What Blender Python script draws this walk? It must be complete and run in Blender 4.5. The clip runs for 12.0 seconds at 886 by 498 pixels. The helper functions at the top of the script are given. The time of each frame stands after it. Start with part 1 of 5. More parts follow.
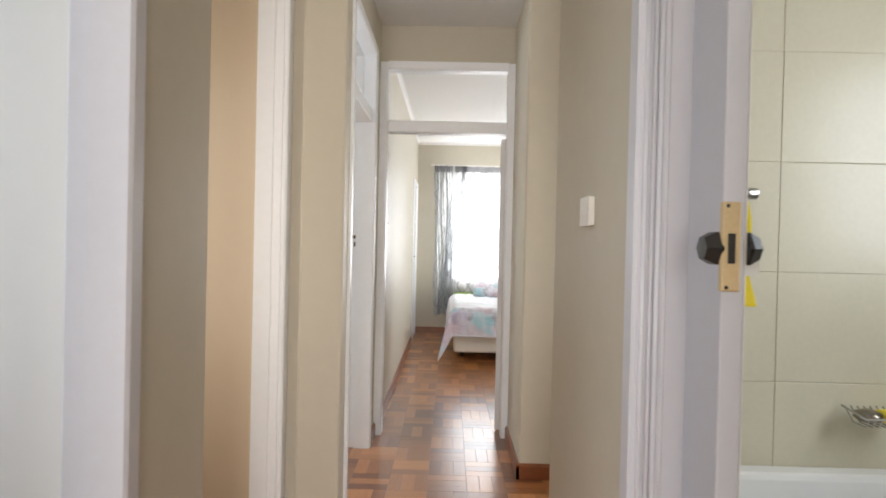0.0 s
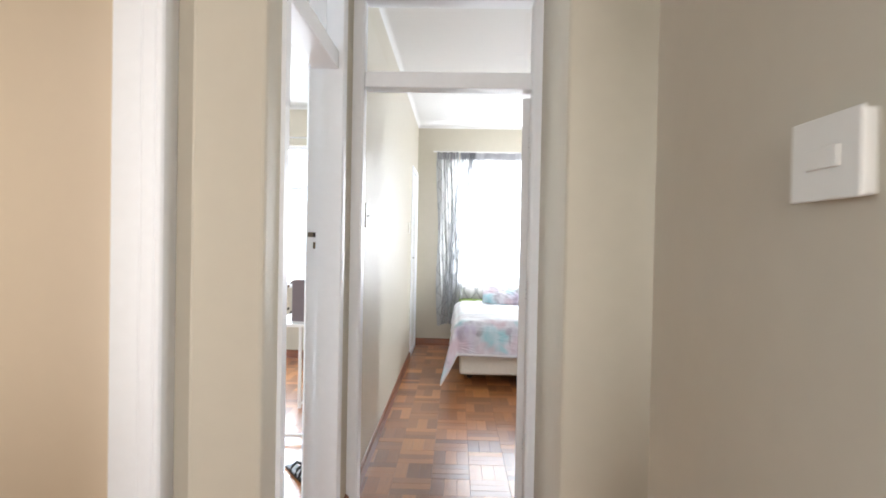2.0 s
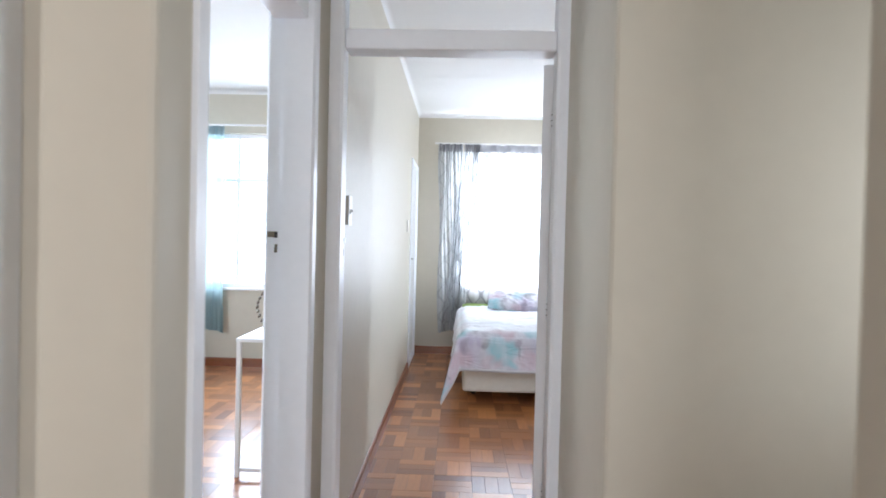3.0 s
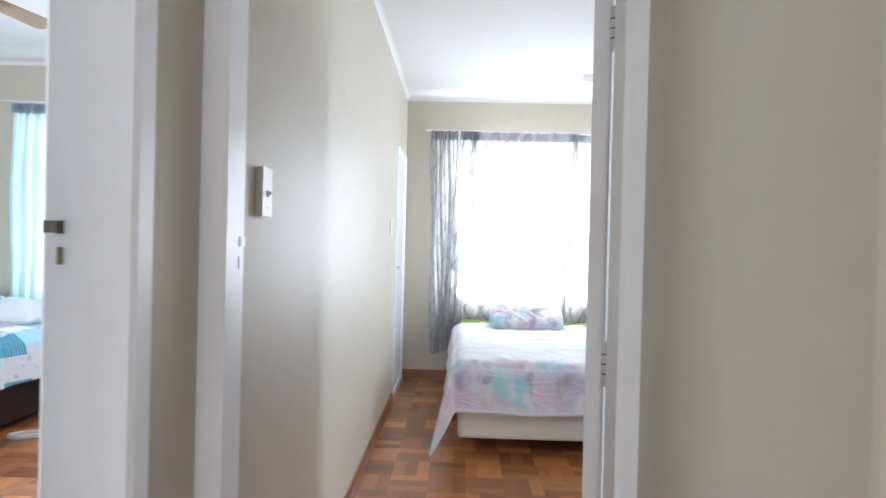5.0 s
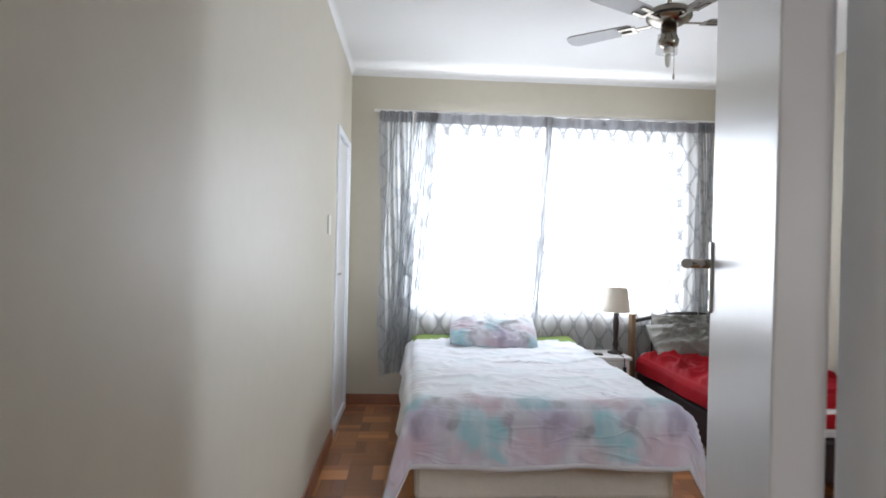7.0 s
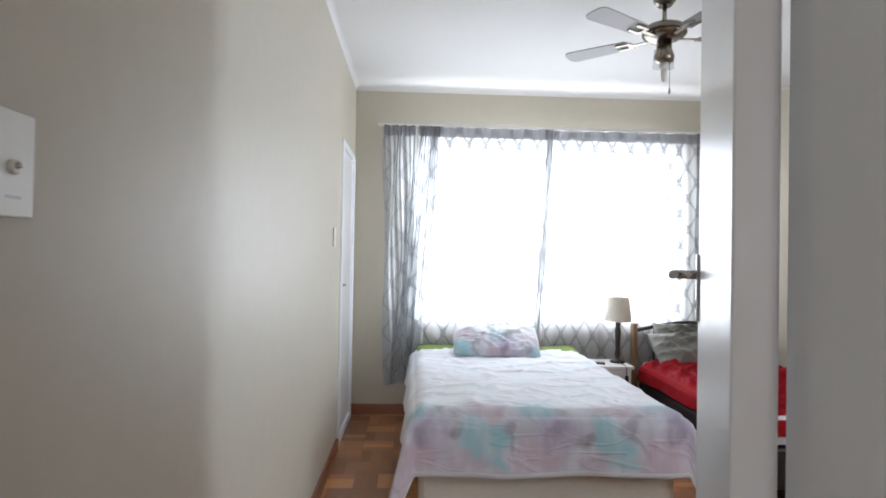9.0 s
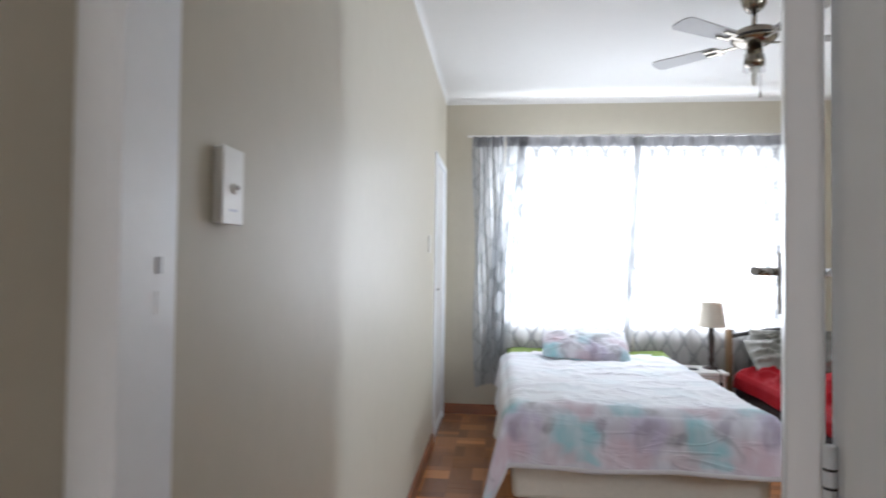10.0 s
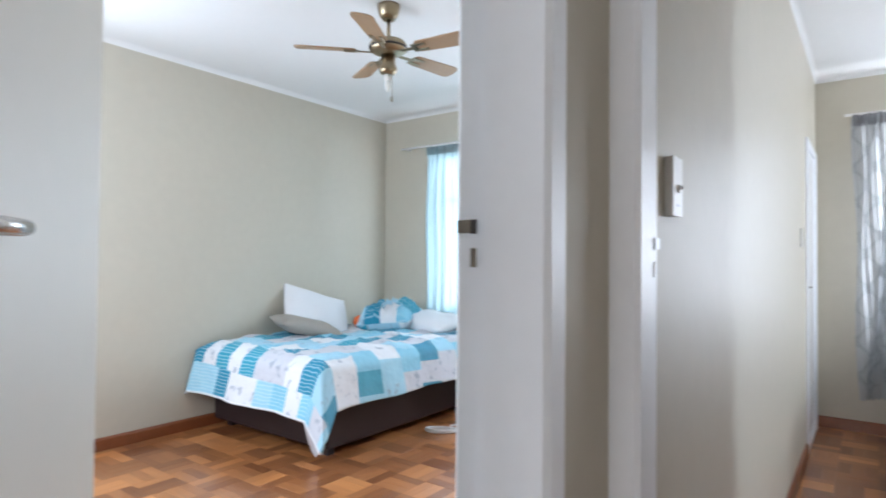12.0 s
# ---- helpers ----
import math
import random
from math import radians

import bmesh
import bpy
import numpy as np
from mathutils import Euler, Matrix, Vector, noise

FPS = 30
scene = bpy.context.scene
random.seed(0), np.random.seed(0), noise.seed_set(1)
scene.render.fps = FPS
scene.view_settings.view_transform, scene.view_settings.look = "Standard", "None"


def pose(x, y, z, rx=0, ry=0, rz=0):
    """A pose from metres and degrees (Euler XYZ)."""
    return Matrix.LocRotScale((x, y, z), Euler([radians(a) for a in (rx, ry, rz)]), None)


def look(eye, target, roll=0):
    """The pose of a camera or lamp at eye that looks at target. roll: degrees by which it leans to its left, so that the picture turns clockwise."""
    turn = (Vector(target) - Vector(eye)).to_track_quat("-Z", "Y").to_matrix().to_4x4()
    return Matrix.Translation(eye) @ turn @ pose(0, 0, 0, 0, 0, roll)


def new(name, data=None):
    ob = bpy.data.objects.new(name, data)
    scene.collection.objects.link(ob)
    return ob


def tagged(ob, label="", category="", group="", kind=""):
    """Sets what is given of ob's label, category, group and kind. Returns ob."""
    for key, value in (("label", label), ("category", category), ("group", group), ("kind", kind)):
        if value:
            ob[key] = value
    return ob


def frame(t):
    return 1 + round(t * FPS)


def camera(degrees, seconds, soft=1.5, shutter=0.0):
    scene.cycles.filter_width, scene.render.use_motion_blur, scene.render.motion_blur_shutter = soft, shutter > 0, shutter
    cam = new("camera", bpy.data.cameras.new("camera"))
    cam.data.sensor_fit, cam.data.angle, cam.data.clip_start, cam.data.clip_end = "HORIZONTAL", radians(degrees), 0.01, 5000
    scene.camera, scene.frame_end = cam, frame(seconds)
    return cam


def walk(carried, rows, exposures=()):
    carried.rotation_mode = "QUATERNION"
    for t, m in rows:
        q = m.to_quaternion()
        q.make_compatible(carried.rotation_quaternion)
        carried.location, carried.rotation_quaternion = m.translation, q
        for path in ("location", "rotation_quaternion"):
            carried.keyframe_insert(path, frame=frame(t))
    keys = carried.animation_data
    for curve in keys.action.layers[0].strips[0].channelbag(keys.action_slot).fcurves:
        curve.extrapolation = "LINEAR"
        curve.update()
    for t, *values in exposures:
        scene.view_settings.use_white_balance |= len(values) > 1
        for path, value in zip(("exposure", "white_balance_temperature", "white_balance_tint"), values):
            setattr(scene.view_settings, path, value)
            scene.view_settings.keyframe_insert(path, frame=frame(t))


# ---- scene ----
cam = camera(75.0, 12.0, soft=1.7, shutter=0.5)
PATH = [
    (0, (0.327, -0.221, 1.295), (0.306, 1.778, 1.275), 1.3),
    (0.5, (0.339, 0.04, 1.298), (0.315, 2.04, 1.274), 1.2),
    (1, (0.338, 0.306, 1.306), (0.31, 2.306, 1.28), 1.2),
    (1.5, (0.352, 0.595, 1.304), (0.322, 2.594, 1.282), 1.3),
    (2, (0.352, 0.888, 1.306), (0.306, 2.887, 1.278), 1.1),
    (2.5, (0.335, 1.165, 1.317), (0.281, 3.165, 1.286), 1.1),
    (3, (0.349, 1.462, 1.32), (0.293, 3.461, 1.286), 1.4),
    (5, (0.37, 2.465, 1.308), (0.321, 4.465, 1.294), 1.4),
    (5.5, (0.371, 2.709, 1.315), (0.327, 4.708, 1.3), 1.3),
    (6, (0.344, 2.949, 1.324), (0.329, 4.949, 1.31), 1.3),
    (6.5, (0.327, 3.137, 1.327), (0.386, 5.137, 1.315), 1.4),
    (7, (0.35, 3.307, 1.326), (0.468, 5.304, 1.313), 1.3),
    (7.5, (0.383, 3.43, 1.336), (0.521, 5.426, 1.322), 1.2),
    (9.5, (0.334, 3.138, 1.328), (0.388, 5.137, 1.366), 0.7),
    (10, (0.311, 3.035, 1.312), (0.124, 5.026, 1.359), 0.7),
    (10.5, (0.292, 2.899, 1.304), (-0.178, 4.843, 1.345), 0.6),
    (11, (0.259, 2.802, 1.285), (-0.482, 4.659, 1.324), 0.7),
    (11.5, (0.228, 2.729, 1.279), (-0.755, 4.471, 1.310), 0.8),
    (12, (0.206, 2.663, 1.271), (-0.985, 4.269, 1.312), 0.5),
]
EXPOSURES = [(0.0, 0.74, 6300, 10), (0.5, 0.92, 6280, 10), (1.0, 1.01, 6250, 10), (1.5, 1.01, 6120, 10), (2.5, 0.90, 5780, 10), (3.2, 0.77, 5480, 10), (5.0, 0.76, 5600, 10), (5.5, 0.70, 5680, 10), (6.0, 0.63, 5740, 10), (6.5, 0.41, 5750, 10), (7.5, 0.08, 5800, 10), (9.5, 0.24, 5780, 10), (10.0, 0.27, 5760, 10), (10.5, 0.33, 5720, 10), (11.0, 0.30, 5640, 10), (12.0, 0.53, 5560, 10)]
walk(cam, [(t, look(eye, target, roll)) for t, eye, target, roll in PATH], EXPOSURES)

# ---- world and light ----
world = bpy.data.worlds.new("sky_world")
scene.world = world
world.use_nodes = True
wn, wl = world.node_tree.nodes, world.node_tree.links
sky = wn.new("ShaderNodeTexSky")
sky.sky_type, sky.sun_disc = "NISHITA", False
sky.sun_elevation, sky.sun_rotation = radians(68), 0.0
wn["Background"].inputs["Strength"].default_value = 0.12
wl.new(sky.outputs["Color"], wn["Background"].inputs["Color"])

sun = bpy.data.lights.new("sun", "SUN")
sun.energy, sun.angle, sun.color = 5.0, radians(0.53), (1.0, 0.96, 0.90)
new("sun", sun).matrix_world = look((0, 10 * math.cos(radians(68)), 10 * math.sin(radians(68))), (0, 0, 0))


def window_light(name, x, y, z, rx, rz, w, h, watts, color=(1, 1, 1)):
    """Area lamp for daylight set in an opening; several of the openings are unseen."""
    lamp = bpy.data.lights.new(name, "AREA")
    lamp.shape, lamp.size, lamp.size_y, lamp.energy, lamp.color = "RECTANGLE", w, h, watts, color
    ob = new(name, lamp)
    ob.matrix_world = pose(x, y, z, rx, 0, rz)
    return ob


window_light("bedroom_sky_light", 1.48, 8.14, 1.52, -90, 0, 2.16, 1.40, 98, (1.0, 0.985, 0.96))
# extra lamp, tilted up, stands for outdoor bounce on the ceiling above the curtains
window_light("bedroom_ground_light", 0, 0, 0, 0, 0, 2.10, 1.16, 9.5, (1.0, 0.985, 0.96)).matrix_world = look((1.48, 8.15, 1.52), (1.48, 7.75, 2.46))
# unseen window, inferred from the door leaf's shadow edge on the left wall
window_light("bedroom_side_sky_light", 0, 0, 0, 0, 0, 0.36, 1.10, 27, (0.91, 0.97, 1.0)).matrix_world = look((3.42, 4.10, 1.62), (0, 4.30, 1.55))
window_light("second_bedroom_sky_light", -2.22, 7.37, 1.58, -90, 0, 2.10, 1.55, 64, (0.95, 0.98, 1.0))
# added lamp in an unseen opening, brightens the corridor's right wall
window_light("second_bedroom_side_sky_light", 0, 0, 0, 0, 0, 1.10, 1.10, 27, (0.93, 0.97, 1.0)).matrix_world = look((-3.95, 3.35, 1.62), (0, 3.35, 1.5))
# another added lamp, out of view, lifts the second doorway's far jamb
window_light("second_bedroom_rear_sky_light", 0, 0, 0, 0, 0, 1.10, 1.10, 33, (0.91, 0.96, 1.0)).matrix_world = look((-3.08, 2.47, 1.62), (-3.08, 5.0, 1.55))
# added where an unseen bathroom window would light the tiles
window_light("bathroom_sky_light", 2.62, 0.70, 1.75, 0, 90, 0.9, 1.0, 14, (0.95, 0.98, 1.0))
# added lamp behind the start of the walk, lights the whole corridor
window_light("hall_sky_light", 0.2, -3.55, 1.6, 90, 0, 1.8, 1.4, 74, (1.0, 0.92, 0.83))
# added lamp that makes the hall's side doorway bright
window_light("side_room_sky_light", 0, 0, 0, 0, 0, 1.1, 1.1, 10.5, (0.95, 0.98, 1.0)).matrix_world = look((-2.14, 0.5, 1.6), (0, 0.5, 1.4))
# warm lamp added in an unseen opening to brighten the lobby door
window_light("lobby_borrowed_light", 0, 0, 0, 0, 0, 0.55, 1.6, 4.3, (1.0, 0.90, 0.79)).matrix_world = look((-1.05, 1.47, 1.42), (-1.05, 3.0, 1.32))
# lamp added in the recess's unseen end to brighten its facing wall
window_light("recess_sky_light", 0, 0, 0, 0, 0, 0.55, 0.8, 7, (1.0, 0.95, 0.88)).matrix_world = look((2.06, 2.50, 1.40), (0, 2.50, 1.15))
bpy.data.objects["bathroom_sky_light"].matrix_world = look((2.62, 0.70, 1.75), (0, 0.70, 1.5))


# ---- materials ----
def mat(name, color, rough=0.5, metal=0.0, vary=0.06, scale=6.0, bump=0.0, bump_scale=60.0, coat=0.0, spec=0.5, brushed=0.0):
    """A surface with broad stains, fine grain and fine relief."""
    m = bpy.data.materials.new(name)
    m.use_nodes = True
    n, l = m.node_tree.nodes, m.node_tree.links
    b = n["Principled BSDF"]
    b.inputs["Metallic"].default_value = metal
    b.inputs["Coat Weight"].default_value = coat
    b.inputs["Specular IOR Level"].default_value = spec
    b.inputs["Anisotropic"].default_value, b.inputs["Anisotropic Rotation"].default_value = brushed, 0.25
    co = n.new("ShaderNodeTexCoord")
    big, fine = n.new("ShaderNodeTexNoise"), n.new("ShaderNodeTexNoise")
    big.inputs["Scale"].default_value, big.inputs["Detail"].default_value = scale * 0.25, 3
    fine.inputs["Scale"].default_value, fine.inputs["Detail"].default_value = scale * 6, 4
    l.new(co.outputs["Object"], big.inputs["Vector"])
    l.new(co.outputs["Object"], fine.inputs["Vector"])
    add = n.new("ShaderNodeMath")
    add.operation = "MULTIPLY_ADD"
    l.new(fine.outputs["Fac"], add.inputs[0])
    add.inputs[1].default_value = 0.5
    l.new(big.outputs["Fac"], add.inputs[2])
    ramp = n.new("ShaderNodeMapRange")
    ramp.inputs["From Min"].default_value, ramp.inputs["From Max"].default_value = 0.4, 1.1
    ramp.inputs["To Min"].default_value, ramp.inputs["To Max"].default_value = 1 - vary, 1 + vary
    l.new(add.outputs[0], ramp.inputs["Value"])
    mul = n.new("ShaderNodeVectorMath")
    mul.operation = "SCALE"
    mul.inputs[0].default_value = color
    l.new(ramp.outputs["Result"], mul.inputs["Scale"])
    l.new(mul.outputs["Vector"], b.inputs["Base Color"])
    rr = n.new("ShaderNodeMapRange")
    rr.inputs["To Min"].default_value, rr.inputs["To Max"].default_value = rough * 0.85, min(1, rough * 1.15)
    l.new(big.outputs["Fac"], rr.inputs["Value"])
    l.new(rr.outputs["Result"], b.inputs["Roughness"])
    if bump:
        bn, bp = n.new("ShaderNodeTexNoise"), n.new("ShaderNodeBump")
        bn.inputs["Scale"].default_value, bn.inputs["Detail"].default_value = bump_scale, 3
        bp.inputs["Strength"].default_value, bp.inputs["Distance"].default_value = bump, 0.01
        l.new(co.outputs["Object"], bn.inputs["Vector"])
        l.new(bn.outputs["Fac"], bp.inputs["Height"])
        l.new(bp.outputs["Normal"], b.inputs["Normal"])
    return m


WALL = mat("cream_gloss_wall_paint", (0.57, 0.53, 0.44), 0.42, vary=0.05, scale=2.5, bump=0.16, bump_scale=4, spec=0.10, brushed=0.7)
CEIL = mat("white_ceiling_paint", (0.80, 0.80, 0.79), 0.8, vary=0.02, scale=3)
TRIM = mat("white_enamel_steel", (0.89, 0.91, 0.945), 0.35, vary=0.04, scale=5, bump=0.08, bump_scale=25)
DOORW = mat("white_enamel_door", (0.80, 0.80, 0.81), 0.30, vary=0.03, scale=4, bump=0.06, bump_scale=18)
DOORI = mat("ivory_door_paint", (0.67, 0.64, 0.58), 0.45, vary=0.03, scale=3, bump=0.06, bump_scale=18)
DOORC = mat("warm_cream_door_paint", (0.66, 0.55, 0.41), 0.4, vary=0.03, scale=3)
SKIRT = mat("red_brown_varnished_skirting", (0.23, 0.075, 0.028), 0.3, vary=0.25, scale=8)
CHROME = mat("satin_chrome", (0.55, 0.54, 0.52), 0.25, 1.0, vary=0.05)
BRASS = mat("aged_brass", (0.33, 0.27, 0.18), 0.3, 1.0, vary=0.12)
BLACK = mat("black_plastic", (0.015, 0.015, 0.015), 0.4, vary=0.1)
PLASTIC = mat("ivory_switch_plastic", (0.78, 0.77, 0.73), 0.35, vary=0.02)
STEELDARK = mat("dark_steel", (0.06, 0.055, 0.055), 0.4, 0.6, vary=0.1)
TILE = mat("cream_ceramic_tile", (0.66, 0.62, 0.49), 0.30, vary=0.07, scale=9)
GROUT = mat("cream_grout", (0.62, 0.58, 0.46), 0.9, vary=0.1, scale=20)
ENAMEL = mat("white_bath_enamel", (0.85, 0.85, 0.85), 0.12, vary=0.01)
# greyer than the trim; for the hall jambs and one bathroom jamb
GREYJAMB = mat("blue_grey_jamb", (0.60, 0.61, 0.66), 0.35, vary=0.05, scale=5, bump=0.08, bump_scale=25)
FOLDING = mat("grey_vinyl_folding_door", (0.52, 0.53, 0.58), 0.32, vary=0.04, scale=5)
YELLOW = mat("yellow_ribbon", (0.80, 0.66, 0.03), 0.6, vary=0.08, scale=15)
POSTWOOD = mat("brown_timber_post", (0.27, 0.175, 0.095), 0.6, vary=0.2, scale=20)
RAWWOOD = mat("pale_raw_timber", (0.56, 0.43, 0.24), 0.6, vary=0.15, scale=20)
BEDBASE = mat("cream_quilted_divan_fabric", (0.60, 0.56, 0.49), 0.9, vary=0.10, scale=7, bump=0.25, bump_scale=22)
DARKBASE = mat("dark_brown_leatherette", (0.022, 0.011, 0.012), 0.5, vary=0.15, scale=8)
DARKWOOD = mat("dark_stained_wood", (0.03, 0.018, 0.014), 0.35, vary=0.2, scale=12)
GREEN = mat("lime_green_sheet", (0.24, 0.33, 0.09), 0.9, vary=0.08)
WHITECLOTH = mat("white_cotton", (0.78, 0.78, 0.80), 0.9, vary=0.03, bump=0.15, bump_scale=40)
GREYCLOTH = mat("grey_satin_cotton", (0.23, 0.225, 0.205), 0.5, vary=0.25, scale=9, bump=1.0, bump_scale=8)
TAUPE = mat("taupe_cushion_cloth", (0.36, 0.33, 0.29), 0.7, vary=0.08, bump=0.2, bump_scale=50)
RED = mat("bright_red_bedcover", (0.29, 0.004, 0.010), 0.75, vary=0.15, scale=9, bump=0.7, bump_scale=9, spec=0.15)
SHADE = mat("cream_lamp_shade", (0.72, 0.66, 0.56), 0.9, vary=0.03, bump=0.1, bump_scale=120)
WHITEWOOD = mat("white_painted_wood", (0.76, 0.75, 0.74), 0.4, vary=0.03)
BLADE_GREY = mat("grey_fan_blade_laminate", (0.30, 0.29, 0.28), 0.4, vary=0.1, scale=10)
BLADE_TAN = mat("oak_fan_blade_laminate", (0.36, 0.235, 0.13), 0.4, vary=0.15, scale=10)
NICKEL = mat("antique_nickel", (0.26, 0.23, 0.19), 0.25, 1.0, vary=0.1)
GREYBAG = mat("mauve_grey_leather", (0.16, 0.125, 0.13), 0.5, vary=0.1)
ORANGE = mat("orange_plush", (0.72, 0.16, 0.05), 0.9, vary=0.15, scale=20)
BEDSKIRT = mat("grey_white_underlay", (0.55, 0.53, 0.55), 0.9, vary=0.05)


def glass_material():
    m = bpy.data.materials.new("clear_window_glass")
    m.use_nodes = True
    b = m.node_tree.nodes["Principled BSDF"]
    b.inputs["Transmission Weight"].default_value, b.inputs["Roughness"].default_value, b.inputs["IOR"].default_value = 1.0, 0.0, 1.45
    b.inputs["Base Color"].default_value = (1, 1, 1, 1)
    return m


GLASS = glass_material()


def plank_material(name, lo, hi):
    """Varnished wood; the tone changes from piece to piece."""
    m = bpy.data.materials.new(name)
    m.use_nodes = True
    n, l = m.node_tree.nodes, m.node_tree.links
    b = n["Principled BSDF"]
    co, info, geo = n.new("ShaderNodeTexCoord"), n.new("ShaderNodeObjectInfo"), n.new("ShaderNodeNewGeometry")
    add = n.new("ShaderNodeMath")
    add.operation = "ADD"
    l.new(info.outputs["Random"], add.inputs[0])
    l.new(geo.outputs["Random Per Island"], add.inputs[1])
    fr = n.new("ShaderNodeMath")
    fr.operation = "FRACT"
    l.new(add.outputs[0], fr.inputs[0])
    noise_a = n.new("ShaderNodeTexNoise")
    noise_a.inputs["Scale"].default_value, noise_a.inputs["Detail"].default_value = 55, 5
    stretch = n.new("ShaderNodeMapping")
    l.new(co.outputs["UV"], stretch.inputs["Vector"])
    stretch.inputs["Scale"].default_value = (0.12, 1.0, 1.0)
    l.new(stretch.outputs["Vector"], noise_a.inputs["Vector"])
    ramp = n.new("ShaderNodeValToRGB")
    ramp.color_ramp.elements[0].color, ramp.color_ramp.elements[1].color = (*lo, 1), (*hi, 1)
    mid = ramp.color_ramp.elements.new(0.55)
    mid.color = (*[(a * 0.55 + c * 0.45) for a, c in zip(lo, hi)], 1)
    mixv = n.new("ShaderNodeMath")
    mixv.operation = "MULTIPLY_ADD"
    l.new(noise_a.outputs["Fac"], mixv.inputs[0])
    mixv.inputs[1].default_value = 0.35
    sc = n.new("ShaderNodeMath")
    sc.operation = "MULTIPLY_ADD"
    l.new(fr.outputs[0], sc.inputs[0])
    sc.inputs[1].default_value, sc.inputs[2].default_value = 0.66, -0.14
    # neighbouring strips of one block were cut from one board
    cell = n.new("ShaderNodeVectorMath")
    cell.operation = "SNAP"
    cell.inputs[1].default_value = (0.21, 0.21, 10.0)
    shift = n.new("ShaderNodeVectorMath")
    shift.operation = "SUBTRACT"
    shift.inputs[1].default_value = (0.03, 0.05, 0.0)
    l.new(geo.outputs["Position"], shift.inputs[0])
    l.new(shift.outputs["Vector"], cell.inputs[0])
    tone = n.new("ShaderNodeTexWhiteNoise")
    tone.noise_dimensions = "2D"
    l.new(cell.outputs["Vector"], tone.inputs["Vector"])
    more = n.new("ShaderNodeMath")
    more.operation = "MULTIPLY_ADD"
    l.new(tone.outputs["Value"], more.inputs[0])
    more.inputs[1].default_value = 0.36
    l.new(sc.outputs[0], more.inputs[2])
    l.new(more.outputs[0], mixv.inputs[2])
    l.new(mixv.outputs[0], ramp.inputs["Fac"])
    l.new(ramp.outputs["Color"], b.inputs["Base Color"])
    b.inputs["Roughness"].default_value = 0.28
    b.inputs["Coat Weight"].default_value, b.inputs["Coat Roughness"].default_value = 0.45, 0.22
    bp = n.new("ShaderNodeBump")
    bp.inputs["Strength"].default_value, bp.inputs["Distance"].default_value = 0.08, 0.004
    l.new(noise_a.outputs["Fac"], bp.inputs["Height"])
    l.new(bp.outputs["Normal"], b.inputs["Normal"])
    return m


PARQUET = plank_material("varnished_parquet", (0.135, 0.038, 0.013), (0.63, 0.272, 0.090))
JOINT = mat("dark_parquet_joint", (0.17, 0.075, 0.03), 0.6, vary=0.1)


def ogee(n, l, vec, ku, kv, width):
    """A lattice of curved diamonds: 1 on its lines."""
    sep = n.new("ShaderNodeSeparateXYZ")
    l.new(vec, sep.inputs[0])
    outs = []
    for out, k in ((0, ku), (1, kv)):
        a = n.new("ShaderNodeMath")
        a.operation = "MULTIPLY"
        a.inputs[1].default_value = k * 2 * math.pi
        l.new(sep.outputs[out], a.inputs[0])
        c = n.new("ShaderNodeMath")
        c.operation = "COSINE"
        l.new(a.outputs[0], c.inputs[0])
        outs.append(c.outputs[0])
    s = n.new("ShaderNodeMath")
    s.operation = "ADD"
    l.new(outs[0], s.inputs[0])
    l.new(outs[1], s.inputs[1])
    ab = n.new("ShaderNodeMath")
    ab.operation = "ABSOLUTE"
    l.new(s.outputs[0], ab.inputs[0])
    mr = n.new("ShaderNodeMapRange")
    mr.inputs["From Min"].default_value, mr.inputs["From Max"].default_value = width, width * 2.2
    mr.inputs["To Min"].default_value, mr.inputs["To Max"].default_value = 1, 0
    l.new(ab.outputs[0], mr.inputs["Value"])
    return mr.outputs["Result"]


